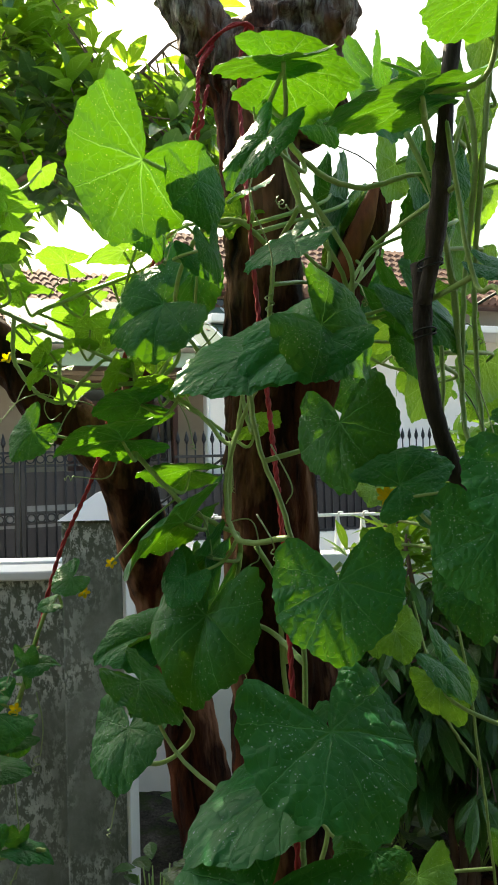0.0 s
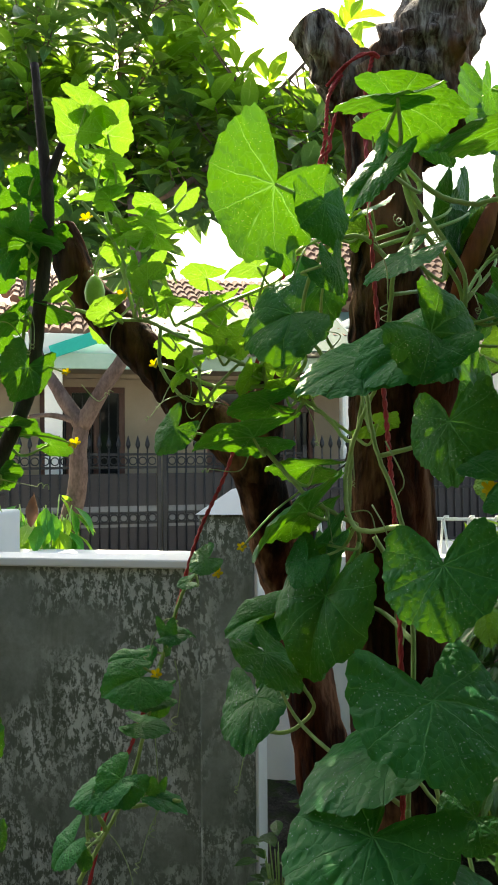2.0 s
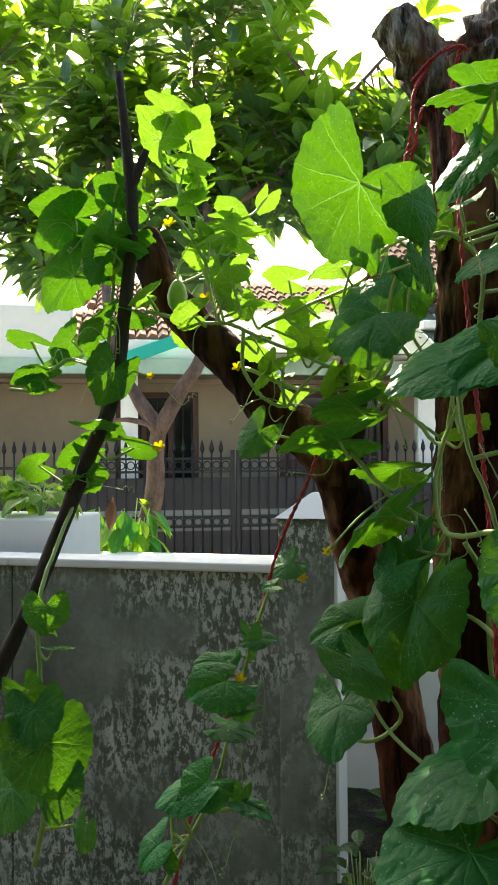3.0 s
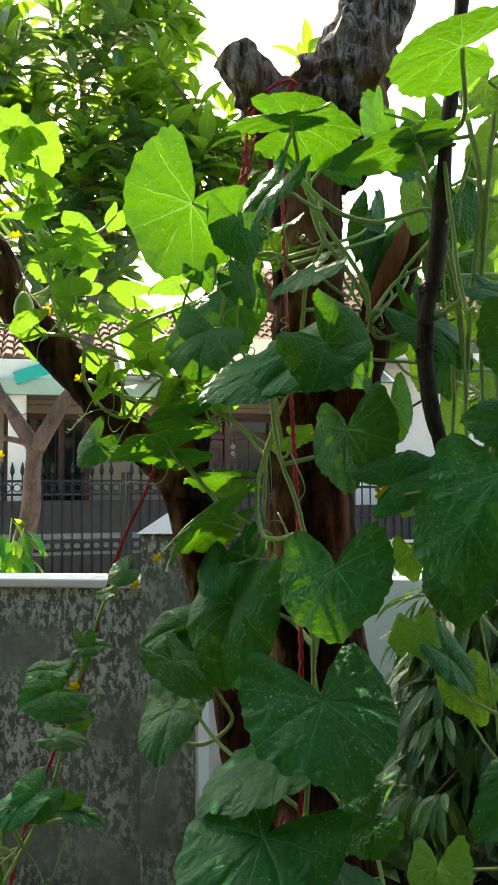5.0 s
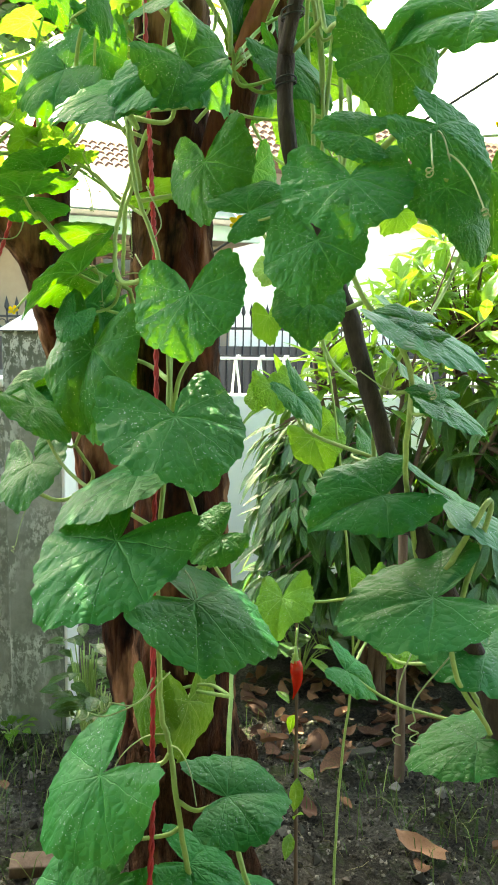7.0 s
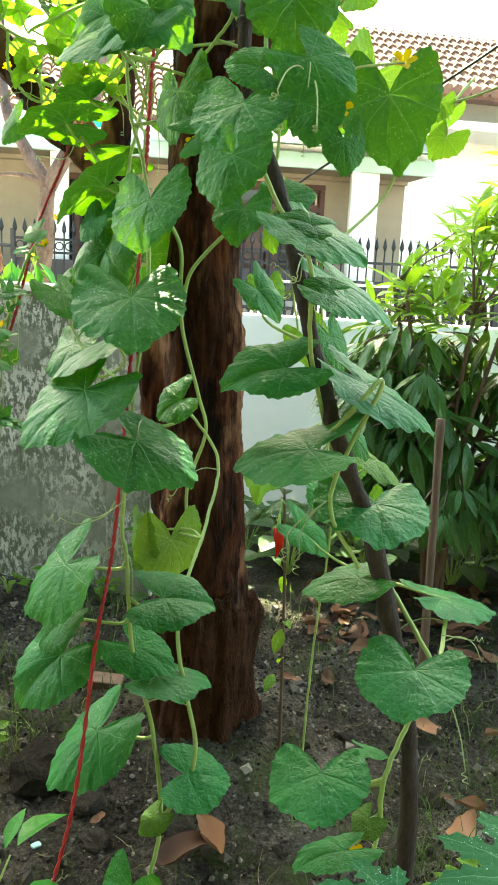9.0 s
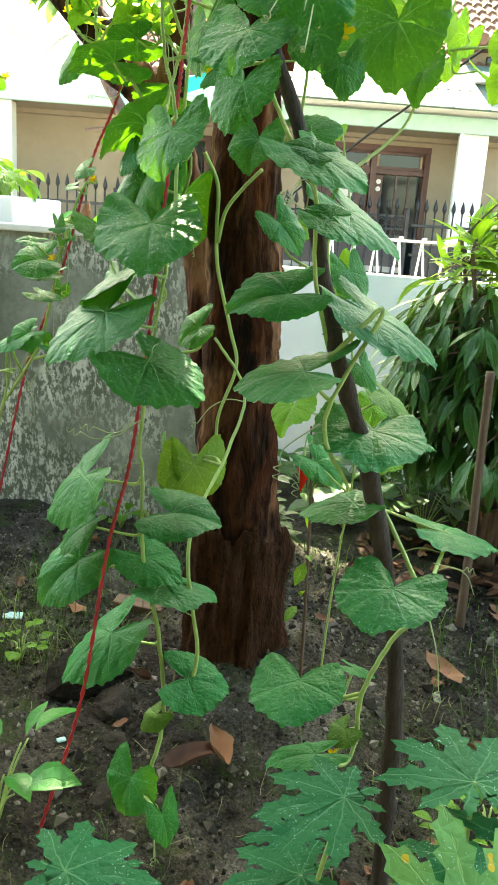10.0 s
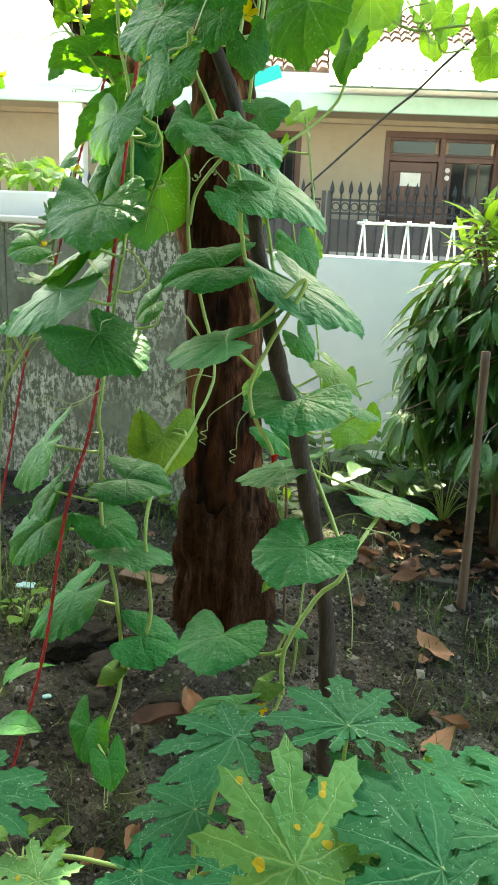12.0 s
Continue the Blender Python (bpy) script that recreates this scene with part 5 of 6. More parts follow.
side = vine("gourd_vine", "gourd vine hanging between the trunk and the side stem", (-0.2, -0.1, 1.45), [
    [(-0.505, 0.0, 1.728), (-0.384, -0.05, 1.677), (-0.255, -0.1, 1.669), (-0.169, -0.15, 1.619), (-0.113, -0.18, 1.564), (-0.089, -0.2, 1.654)],
    [(-0.272, -0.15, 1.551), (-0.196, -0.18, 1.471), (-0.134, -0.18, 1.43), (-0.103, -0.18, 1.41), (-0.112, -0.15, 1.335), (-0.175, -0.12, 1.225), (-0.219, -0.12, 1.128)],
    [(-0.113, -0.18, 1.564), (-0.118, -0.18, 1.44)],
    [(-0.329, -0.12, 1.06), (-0.256, -0.1, 1.015), (-0.193, -0.08, 1.055), (-0.219, -0.12, 1.128)]])
leaf(side, -0.220, -0.150, 1.799, -27, -56, 104, 0.112, 1.00, 3)
leaf(side, -0.175, -0.050, 1.867, -83, -2, 151, 0.094, 0.78, 1)
leaf(side, -0.255, -0.100, 1.949, -70, 23, -134, 0.067, 0.78, 2)
leaf(side, -0.264, -0.130, 1.635, -1, 32, 89, 0.082, 0.80, 0)
leaf(side, -0.285, -0.200, 1.573, 4, 23, 92, 0.106, 0.80, 1)
leaf(side, -0.184, -0.120, 1.521, 10, 21, 96, 0.089, 0.80, 2)
leaf(side, -0.189, -0.220, 1.442, -24, 25, 96, 0.119, 0.78, 3)
leaf(side, -0.157, -0.200, 1.385, -44, 27, 83, 0.091, 0.78, 0)
leaf(side, -0.186, -0.150, 1.345, -72, 8, -116, 0.077, 0.78, 1)
leaf(side, -0.145, -0.100, 1.303, -70, 17, 70, 0.171, 0.78, 2)
leaf(side, -0.266, -0.150, 1.248, -12, -30, 110, 0.086, 0.78, 3)
leaf(side, -0.216, -0.150, 1.252, -4, 28, 102, 0.081, 0.78, 0)
leaf(side, -0.293, -0.150, 1.096, -33, 17, 163, 0.109, 0.75, 0)
leaf(side, -0.257, -0.120, 1.137, -28, -27, 120, 0.047, 0.78, 1)
leaf(side, -0.452, -0.100, 1.594, -60, -35, 152, 0.063, 0.78, 2)
leaf(side, -0.157, -0.200, 1.868, -56, 33, -124, 0.059, 0.78, 1)
tendril(side, [(-0.131, -0.2, 1.436), (-0.083, -0.22, 1.442), (-0.072, -0.24, 1.389), (-0.086, -0.24, 1.375)], 0.005)
tendril(side, [(-0.169, -0.15, 1.715), (-0.13, -0.2, 1.747), (-0.161, -0.2, 1.759)], 0)
flower(side, -0.308, -0.200, 1.376, 0.01, 0)
branch = vine("gourd_vine", "sunlit gourd vine lying along the slanting side stem", (-0.62, 0.1, 1.7), [
    [(-0.695, -0.08, 1.842), (-0.584, -0.08, 1.814), (-0.518, -0.08, 1.807), (-0.453, -0.08, 1.776), (-0.324, -0.08, 1.717), (-0.239, -0.08, 1.659), (-0.176, -0.08, 1.621), (-0.108, -0.08, 1.572)],
    [(-0.494, -0.06, 1.796), (-0.497, -0.06, 1.747), (-0.491, -0.06, 1.709), (-0.455, -0.06, 1.662), (-0.411, -0.06, 1.643), (-0.383, -0.06, 1.674), (-0.338, -0.06, 1.719)],
    [(-0.413, -0.06, 1.734), (-0.416, -0.06, 1.691), (-0.411, -0.06, 1.643)],
    [(-0.668, -0.03, 2.068), (-0.617, -0.03, 2.008), (-0.572, -0.03, 1.920), (-0.543, -0.03, 1.821)],
    [(-0.603, -0.02, 2.046), (-0.590, -0.02, 1.979), (-0.582, -0.02, 1.923), (-0.560, -0.02, 1.823)],
    [(-0.58, 0.03, 1.861), (-0.653, 0.08, 2.063), (-0.7, 0.1, 2.201), (-0.728, 0.12, 2.302)],
    [(-0.467, 0.0, 1.815), (-0.361, 0.0, 1.857), (-0.255, -0.02, 1.893), (-0.22, -0.03, 1.945), (-0.151, -0.1, 1.954)]], 0.0042)
young_lit_vines.add(branch.name)
leaf(branch, -0.533, 0.050, 2.019, 21, 14, 121, 0.085, 0.80, 0)
leaf(branch, -0.424, 0.060, 1.919, 26, 31, 106, 0.058, 0.80, 1)
leaf(branch, -0.392, 0.100, 1.873, -22, 28, 91, 0.058, 0.80, 2)
leaf(branch, -0.378, 0.030, 1.807, -46, 27, 21, 0.068, 1.00, 3)
leaf(branch, -0.499, 0.000, 1.859, 12, 1, -165, 0.062, 1.00, 0)
leaf(branch, -0.560, 0.120, 2.071, -15, -40, -85, 0.056, 1.00, 1)
leaf(branch, -0.490, 0.140, 2.129, -43, 10, 55, 0.041, 0.80, 2)
leaf(branch, -0.639, 0.050, 2.143, 1, -36, -95, 0.033, 0.90, 3)
leaf(branch, -0.645, 0.100, 2.161, 19, -16, -113, 0.028, 1.00, 0)
leaf(branch, -0.594, 0.000, 1.973, -1, 42, 113, 0.047, 1.00, 1)
leaf(branch, -0.264, 0.100, 1.975, 57, -69, -100, 0.036, 0.80, 2)
leaf(branch, -0.270, 0.100, 1.987, -166, 142, -70, 0.029, 1.00, 3)
leaf(branch, -0.299, -0.050, 1.914, -10, 13, 94, 0.069, 0.80, 0)
leaf(branch, -0.215, 0.120, 1.817, -11, 28, 111, 0.040, 0.90, 1)
leaf(branch, -0.719, 0.250, 1.844, -37, -16, -25, 0.047, 0.90, 3)
leaf(branch, -0.552, 0.150, 1.974, -34, 37, 85, 0.039, 1.00, 0)
leaf(branch, -0.323, 0.120, 1.887, 25, 39, 94, 0.037, 1.00, 1)
leaf(branch, -0.375, 0.130, 1.805, -20, 37, 107, 0.033, 1.00, 2)
leaf(branch, -0.628, 0.006, 2.221, 65, -7, -109, 0.076, 1.00, 1)
leaf(branch, -0.644, 0.016, 2.166, 6, -22, -86, 0.068, 0.78, 2)
leaf(branch, -0.639, 0.038, 2.109, -7, -2, 110, 0.083, 0.78, 0)
leaf(branch, -0.659, -0.030, 2.264, -14, -29, -76, 0.074, 0.78, 2)
leaf(branch, -0.695, 0.016, 2.232, 63, 17, 147, 0.081, 0.78, 0)
leaf(branch, -0.769, 0.172, 1.936, -95, 14, 151, 0.057, 0.78, 1)
tendril(branch, [(-0.58, 0.03, 1.861), (-0.614, 0.0, 1.81), (-0.621, 0.0, 1.768)], 0)
tendril(branch, [(-0.469, -0.08, 1.776), (-0.437, -0.08, 1.722), (-0.427, -0.08, 1.668), (-0.439, -0.08, 1.636), (-0.428, -0.08, 1.613), (-0.409, -0.08, 1.625)], 0)
tendril(branch, [(-0.441, -0.08, 1.823), (-0.425, -0.08, 1.833), (-0.406, -0.08, 1.862)], 0)
tendril(branch, [(-0.653, -0.08, 1.684), (-0.620, -0.08, 1.651), (-0.603, -0.08, 1.659)], 0.004)
tendril(branch, [(-0.302, -0.1, 1.578), (-0.321, -0.12, 1.514), (-0.38, -0.12, 1.514)], 0.004)
flower(branch, -0.589, 0.000, 1.874, 0.018, 0)
flower(branch, -0.693, 0.060, 2.060, 0.016, 0)
flower(branch, -0.517, -0.020, 1.727, 0.013, 0)
post = vine("gourd_vine", "gourd vine climbing the blackened stick", (-1.05, -0.3, 0.02), [
    [(-0.766, -0.4, 0.874), (-0.757, -0.38, 0.995), (-0.801, -0.32, 1.163), (-0.824, -0.28, 1.293), (-0.839, -0.12, 1.446), (-0.809, -0.08, 1.583), (-0.783, -0.08, 1.723), (-0.769, -0.07, 1.911), (-0.782, -0.04, 2.062), (-0.778, -0.02, 2.128)],
    [(-0.783, -0.08, 1.723), (-0.882, -0.06, 1.752), (-0.948, -0.06, 1.693), (-1.015, -0.06, 1.695)],
    [(-0.769, -0.07, 1.911), (-0.853, -0.04, 1.994), (-0.878, -0.03, 2.06)]])
leaf(post, -0.778, -0.020, 2.110, 44, 27, 137, 0.060, 1.00, 0)
leaf(post, -0.883, -0.020, 2.069, 29, 28, 126, 0.092, 1.00, 1)
leaf(post, -0.890, -0.020, 2.063, -29, 28, 95, 0.092, 1.00, 2)
leaf(post, -0.761, -0.100, 1.967, -56, 29, 76, 0.082, 1.00, 3)
leaf(post, -0.749, -0.100, 1.972, 0, -17, -83, 0.068, 0.78, 0)
leaf(post, -0.878, -0.030, 1.938, -45, 22, 90, 0.098, 0.95, 1)
leaf(post, -0.746, -0.050, 1.843, -2, -23, -83, 0.066, 0.78, 2)
leaf(post, -0.774, -0.100, 1.818, -28, 25, 97, 0.068, 0.78, 3)
leaf(post, -0.900, -0.000, 1.803, -48, 24, 87, 0.065, 1.00, 0)
leaf(post, -0.747, -0.120, 1.717, -97, -12, -113, 0.072, 1.00, 1)
leaf(post, -0.913, -0.100, 1.707, 6, 28, 113, 0.057, 0.78, 2)
leaf(post, -0.799, -0.100, 1.600, 11, -27, -89, 0.066, 0.78, 3)
leaf(post, -0.849, -0.050, 1.561, -29, 39, 91, 0.063, 0.78, 0)
leaf(post, -0.734, -0.050, 1.566, -8, -39, -78, 0.054, 0.78, 1)
leaf(post, -0.954, -0.050, 1.531, -9, 43, 103, 0.047, 1.00, 2)
leaf(post, -0.802, -0.300, 1.277, -72, -4, 194, 0.047, 1.00, 3)
leaf(post, -0.766, -0.400, 1.131, -62, 14, 183, 0.062, 1.00, 0)
leaf(post, -0.746, -0.400, 1.077, -59, 13, 202, 0.086, 1.00, 1)
leaf(post, -0.726, -0.400, 1.015, -67, 2, 157, 0.067, 1.00, 2)
leaf(post, -0.676, -0.400, 0.947, -65, -8, 138, 0.041, 1.00, 3)
leaf(post, -0.808, -0.400, 0.998, -67, -5, 157, 0.074, 1.00, 0)
tendril(post, [(-0.774, -0.1, 1.526), (-0.826, -0.12, 1.503), (-0.729, -0.12, 1.481)], 0.005)
flower(post, -0.674, -0.060, 1.565, 0.014, 0)
flower(post, -0.684, -0.080, 1.708, 0.01, 0)
cord = vine("gourd_vine", "young gourd vine twining up the slanting red cord", (-0.7, -0.14, 0.02), [
    [(-0.636, -0.15, 0.73), (-0.59, -0.12, 0.817), (-0.55, -0.1, 0.899), (-0.515, -0.1, 1.022), (-0.481, -0.1, 1.154), (-0.449, -0.09, 1.262), (-0.413, -0.1, 1.319)],
    [(-0.558, -0.11, 0.859), (-0.474, -0.13, 0.886), (-0.436, -0.15, 0.898)],
    [(-0.59, -0.12, 0.817), (-0.622, -0.14, 0.887), (-0.61, -0.16, 0.781)],
    [(-0.7, -0.14, 0.02), (-0.68, -0.15, 0.3), (-0.66, -0.15, 0.6), (-0.62, -0.15, 0.78)]])
leaf(cord, -0.382, -0.150, 1.348, -33, -34, 130, 0.039, 1.00, 0)
leaf(cord, -0.418, -0.150, 1.305, -9, -28, 114, 0.023, 1.00, 1)
leaf(cord, -0.462, -0.150, 1.220, -85, 4, 154, 0.030, 1.00, 2)
leaf(cord, -0.451, -0.150, 1.205, 12, 21, -80, 0.043, 0.78, 3)
leaf(cord, -0.513, -0.180, 1.167, 12, -19, 106, 0.047, 0.78, 1)
leaf(cord, -0.484, -0.150, 1.093, -1, -16, 110, 0.064, 0.78, 2)
leaf(cord, -0.512, -0.150, 1.038, -4, 13, -84, 0.056, 0.78, 0)
leaf(cord, -0.579, -0.150, 0.922, -15, -16, 114, 0.075, 0.78, 2)
leaf(cord, -0.474, -0.150, 0.900, -14, 8, -85, 0.055, 0.78, 3)
leaf(cord, -0.609, -0.250, 0.855, -39, -14, 121, 0.054, 1.00, 1)
leaf(cord, -0.593, -0.250, 0.837, -82, -0, 146, 0.031, 1.00, 2)
leaf(cord, -0.512, -0.150, 1.124, -10, -37, 130, 0.075, 1.00, 1)
leaf(cord, -0.550, -0.150, 0.932, -28, -29, 145, 0.059, 1.00, 3)
tendril(cord, [(-0.493, -0.12, 1.008), (-0.482, -0.14, 0.921), (-0.485, -0.15, 0.852)], 0.005)
tendril(cord, [(-0.453, -0.12, 1.15), (-0.438, -0.14, 1.103), (-0.443, -0.14, 1.05)], 0.006)
flower(cord, -0.362, -0.150, 1.321, 0.011, 0)
flower(cord, -0.483, -0.140, 1.127, 0.012, 0)
flower(cord, -0.515, -0.140, 1.026, 0.011, 0)
flower(cord, -0.594, -0.140, 0.924, 0.01, 0)

arch = vine("gourd_vine", "gourd shoot arching out from the tree with sunlit young leaves", (0.06, 0.3, 1.95), [
    [(0.02, 0.25, 2.0), (0.156, 0.48, 1.829), (0.227, 0.5, 1.774), (0.311, 0.5, 1.741), (0.404, 0.48, 1.741), (0.53, 0.46, 1.75), (0.70, 0.42, 1.80)],
    [(0.311, 0.5, 1.741), (0.345, 0.5, 1.80), (0.36, 0.5, 1.87)], [(0.53, 0.46, 1.75), (0.58, 0.5, 1.82)]])
young_lit_vines.add(arch.name)
leaf(arch, 0.298, 0.500, 1.791, -48, 7, -70, 0.071, 0.85, 0)
leaf(arch, 0.349, 0.550, 1.720, -41, 2, 0, 0.055, 0.85, 0)
leaf(arch, 0.401, 0.500, 1.778, -64, 19, 51, 0.074, 0.85, 3)
leaf(arch, 0.435, 0.600, 1.711, -30, 15, -74, 0.060, 0.85, 0)
leaf(arch, 0.496, 0.450, 1.747, -67, 6, 21, 0.048, 0.85, 2)
leaf(arch, 0.519, 0.500, 1.667, -33, 16, 28, 0.072, 0.85, 2)
leaf(arch, 0.362, 0.400, 1.784, -75, 6, -39, 0.046, 0.85, 0)
leaf(arch, 0.241, 0.500, 1.802, -73, 26, -34, 0.060, 0.85, 0)
leaf(arch, 0.518, 0.550, 1.733, -35, -14, 37, 0.074, 0.85, 0)

shade = vine("gourd_vine", "thin gourd vine with pale young leaves behind the stake", (0.30, -0.12, 0.05), [
    [(0.30, -0.12, 0.05), (0.31, -0.10, 0.4), (0.33, -0.10, 0.7), (0.30, -0.12, 1.0), (0.27, -0.10, 1.25), (0.22, -0.06, 1.45)],
    [(0.33, -0.10, 0.7), (0.38, -0.10, 0.82), (0.44, -0.08, 0.86)], [(0.30, -0.12, 1.0), (0.24, -0.10, 1.1), (0.20, -0.08, 1.28)]], 0.003)
young_lit_vines.add(shade.name)
leaf(shade, 0.155, -0.150, 1.246, -51, 7, 193, 0.055, 0.85, 1)
leaf(shade, 0.240, -0.100, 1.142, -54, 24, 178, 0.070, 0.85, 3)
leaf(shade, 0.360, -0.100, 0.853, -42, 5, 184, 0.055, 0.85, 1)
leaf(shade, 0.414, -0.150, 0.753, -30, -6, 167, 0.060, 0.85, 1)
leaf(shade, 0.150, -0.050, 1.378, -67, 15, 145, 0.055, 0.85, 2)
leaf(shade, 0.133, -0.100, 1.236, -42, 14, 146, 0.050, 0.85, 0)
leaf(shade, 0.181, -0.150, 0.836, -37, 8, 157, 0.075, 0.85, 3)
leaf(shade, 0.159, 0.050, 1.473, -32, -19, 173, 0.050, 0.85, 1)
leaf(shade, 0.409, -0.050, 0.752, -48, 19, 184, 0.060, 0.85, 0)

def sprigs(v, count, seed, lo, hi, reach, sunny=False):
    """Small extra leaves at random along a vine's stems."""
    rng = random.Random(seed)
    pts = list(vine_points[v.name])
    for i in range(count):
        p = rng.choice(pts) + Vector((rng.uniform(-1, 1), rng.uniform(-1, 1), rng.uniform(0.1, 1))) * reach
        for k in range(40):
            turn = rng.uniform(-60, 40) if sunny else rng.uniform(-110, -10), rng.uniform(-45, 45), rng.uniform(0, 360) if sunny else rng.uniform(110, 250)
            if not sunny or (pose(0, 0, 0, *turn).to_3x3() @ Vector((0, 0, 1))).dot(TO_SUN) > 0.72:
                break
        leaf(v, p.x, p.y, p.z, *turn, rng.uniform(lo, hi), rng.uniform(0.85, 1.05), rng.randrange(4))

sprigs(branch, 34, 3, 0.028, 0.05, 0.07, True)
sprigs(post, 18, 4, 0.03, 0.06, 0.06, True)
sprigs(cord, 8, 5, 0.015, 0.035, 0.03)
sprigs(top, 4, 6, 0.03, 0.06, 0.06)
for _v, _n, _s in ((branch, 12, 1), (side, 6, 2), (top, 7, 3), (post, 9, 4), (main, 7, 5), (stake, 7, 6), (cord, 6, 7), (arch, 4, 8)):
    _r = random.Random(_s)
    for _i in range(_n):
        _p = _r.choice(vine_points[_v.name])
        _d = Vector((_r.uniform(-1, 1), _r.uniform(-1, 0.1), _r.uniform(-0.9, 0.3))).normalized() * _r.uniform(0.04, 0.1)
        tendril(_v, [_p, _p + _d * 0.5 + Vector((0, 0, 0.012)), _p + _d, _p + _d * 1.3 + Vector((0, -0.01, -0.03))], _r.choice((0, 0.003, 0.004)))


# ---- small gourd on the branch vine ----
def small_gourd(x, y, z, length, width):
    bm = bmesh.new()
    prof = [(0.0, 0.12), (0.08, 0.45), (0.25, 0.8), (0.5, 1.0), (0.75, 0.9), (0.93, 0.5), (1.0, 0.08)]
    tube(bm, [(0, 0, -f * length) for f, _ in prof], [r * width / 2 for _, r in prof], 14)
    ob = part("gourd", bm, M_FRUIT, branch, "small pale green hanging gourd", True)
    ob.location = Vector((x, y, z)) - branch.location
    part("fruit_stalk", tubed([Vector((x, y, z)) - branch.location, Vector((x + 0.005, y, z + 0.03)) - branch.location, Vector((x + 0.03, y + 0.01, z + 0.06)) - branch.location], [0.003], 6, 5), M_STEM, branch, "", True)


small_gourd(-0.672, 0.05, 1.935, 0.075, 0.045)


# ---- papaya seedlings ----
def papaya_blade(rng):
    """A papaya leaf of unit size: nine broad pointed lobes with side teeth, each flat about its own midrib."""
    bm = bmesh.new()
    uv = bm.loops.layers.uv.new("UVMap")
    ways = [-2.72, -1.95, -1.28, -0.63, 0.0, 0.63, 1.28, 1.95, 2.72]
    size = [0.48, 0.70, 0.88, 0.96, 1.0, 0.96, 0.88, 0.70, 0.48]
    ph = rng.uniform(0, 6)

    def z(x, y):
        r = math.hypot(x, y)
        return -0.16 * r * r + 0.05 * math.sin(2 * math.atan2(x, y) + ph) * r + 0.02 * noise.noise(Vector((x * 4 + ph, y * 4, 0)))

    for k, a0 in enumerate(ways):
        a, s = a0 + rng.uniform(-0.04, 0.04), size[k] * rng.uniform(0.92, 1.06)
        root = math.tan(0.41)
        prof = [(0.0, 0.0, 0.0), (0.2, 0.2, 0.2 * root), (0.40, 0.42, 0.165), (0.50, 0.52, 0.115), (0.58, 0.64, 0.19), (0.66, 0.68, 0.115), (0.77, 0.84, 0.135), (0.84, 0.87, 0.065), (1.0, 1.0, 0.0)]
        cols = []
        for mid, out, w in prof:
            row = []
            for q, r in ((-w, out), (0.0, mid), (w, out)):
                q, r = q * (s if out > 0.3 else 1.0), r * s if out > 0.3 else r
                x, y = q * math.cos(a) + r * math.sin(a), -q * math.sin(a) + r * math.cos(a)
                row.append(bm.verts.new((x, y, z(x, y) + 0.004 * (k % 3) - (0.012 if q == 0 and r > 0 else 0.0))))
            cols.append(row)
        for p, q in zip(cols, cols[1:]):
            for j in range(2):
                bm.faces.new((p[j], p[j + 1], q[j + 1], q[j]))
    bm.normal_update()
    if sum(f.normal.z for f in bm.faces) < 0:
        bmesh.ops.reverse_faces(bm, faces=bm.faces)
    for f in bm.faces:
        for l in f.loops:
            l[uv].uv = (0.5 + l.vert.co.x * 0.5, 0.5 + l.vert.co.y * 0.5)
    return bm


_rng = random.Random(8)
PAPAYA = [mesh_of("papaya_leaf", papaya_blade(_rng), M_PAPAYA) for _ in range(3)] + [mesh_of("papaya_leaf", papaya_blade(_rng), M_PAPAYA_PALE)]


def papaya(base, height, leaves, label):
    """A papaya seedling: soft stem and a rosette of (x, y, z, size, turn, tilt, kind) leaves."""
    t = thing("papaya_seedling", label, "plant", base, "papaya seedlings")
    top = Vector((0, 0, height))
    part("stem", tubed([(0, 0, -0.05), (0.01, 0, height * 0.5), top], [0.012, 0.01, 0.008], 9, 6, 0.1), M_STEM, t, "", True)
    for x, y, z, s, turn, tilt, kind in leaves:
        ob = new("leaf", PAPAYA[kind])
        ob.parent = t
        p = Vector((x, y, z)) - t.location
        ob.matrix_basis = Matrix.Translation(p) @ Matrix.Rotation(radians(turn), 4, "Z") @ Matrix.Rotation(radians(tilt), 4, "X") @ Matrix.Diagonal((s, s, s, 1))
        part("leaf_stalk", tubed([top - Vector((0, 0, 0.01)), (top + p) / 2 + Vector((0, 0, 0.015)), p], [0.004, 0.003], 6, 5), M_STEM, t, "", True)


papaya((0.70, -0.98, 0), 0.34, [(0.698, -0.942, 0.540, 0.142, 25, 4, 0), (0.725, -1.194, 0.526, 0.150, 30, 42, 3), (0.813, -0.998, 0.483, 0.160, 105, 12, 1), (0.872, -1.130, 0.534, 0.150, 60, 18, 2), (0.853, -0.920, 0.492, 0.125, -40, 0, 0), (0.710, -1.000, 0.461, 0.115, 160, 0, 1), (0.806, -1.080, 0.444, 0.120, -20, 5, 0)],
       "papaya seedling with lobed leaves, one fading yellow-green")
papaya((0.50, -1.02, 0), 0.26, [(0.532, -0.957, 0.470, 0.132, 112, -4, 1), (0.488, -0.994, 0.354, 0.128, 108, -10, 2), (0.628, -1.120, 0.396, 0.110, 150, -12, 0), (0.46, -0.90, 0.33, 0.10, 60, -8, 0)],
       "smaller papaya seedling with lobed blue-green leaves")
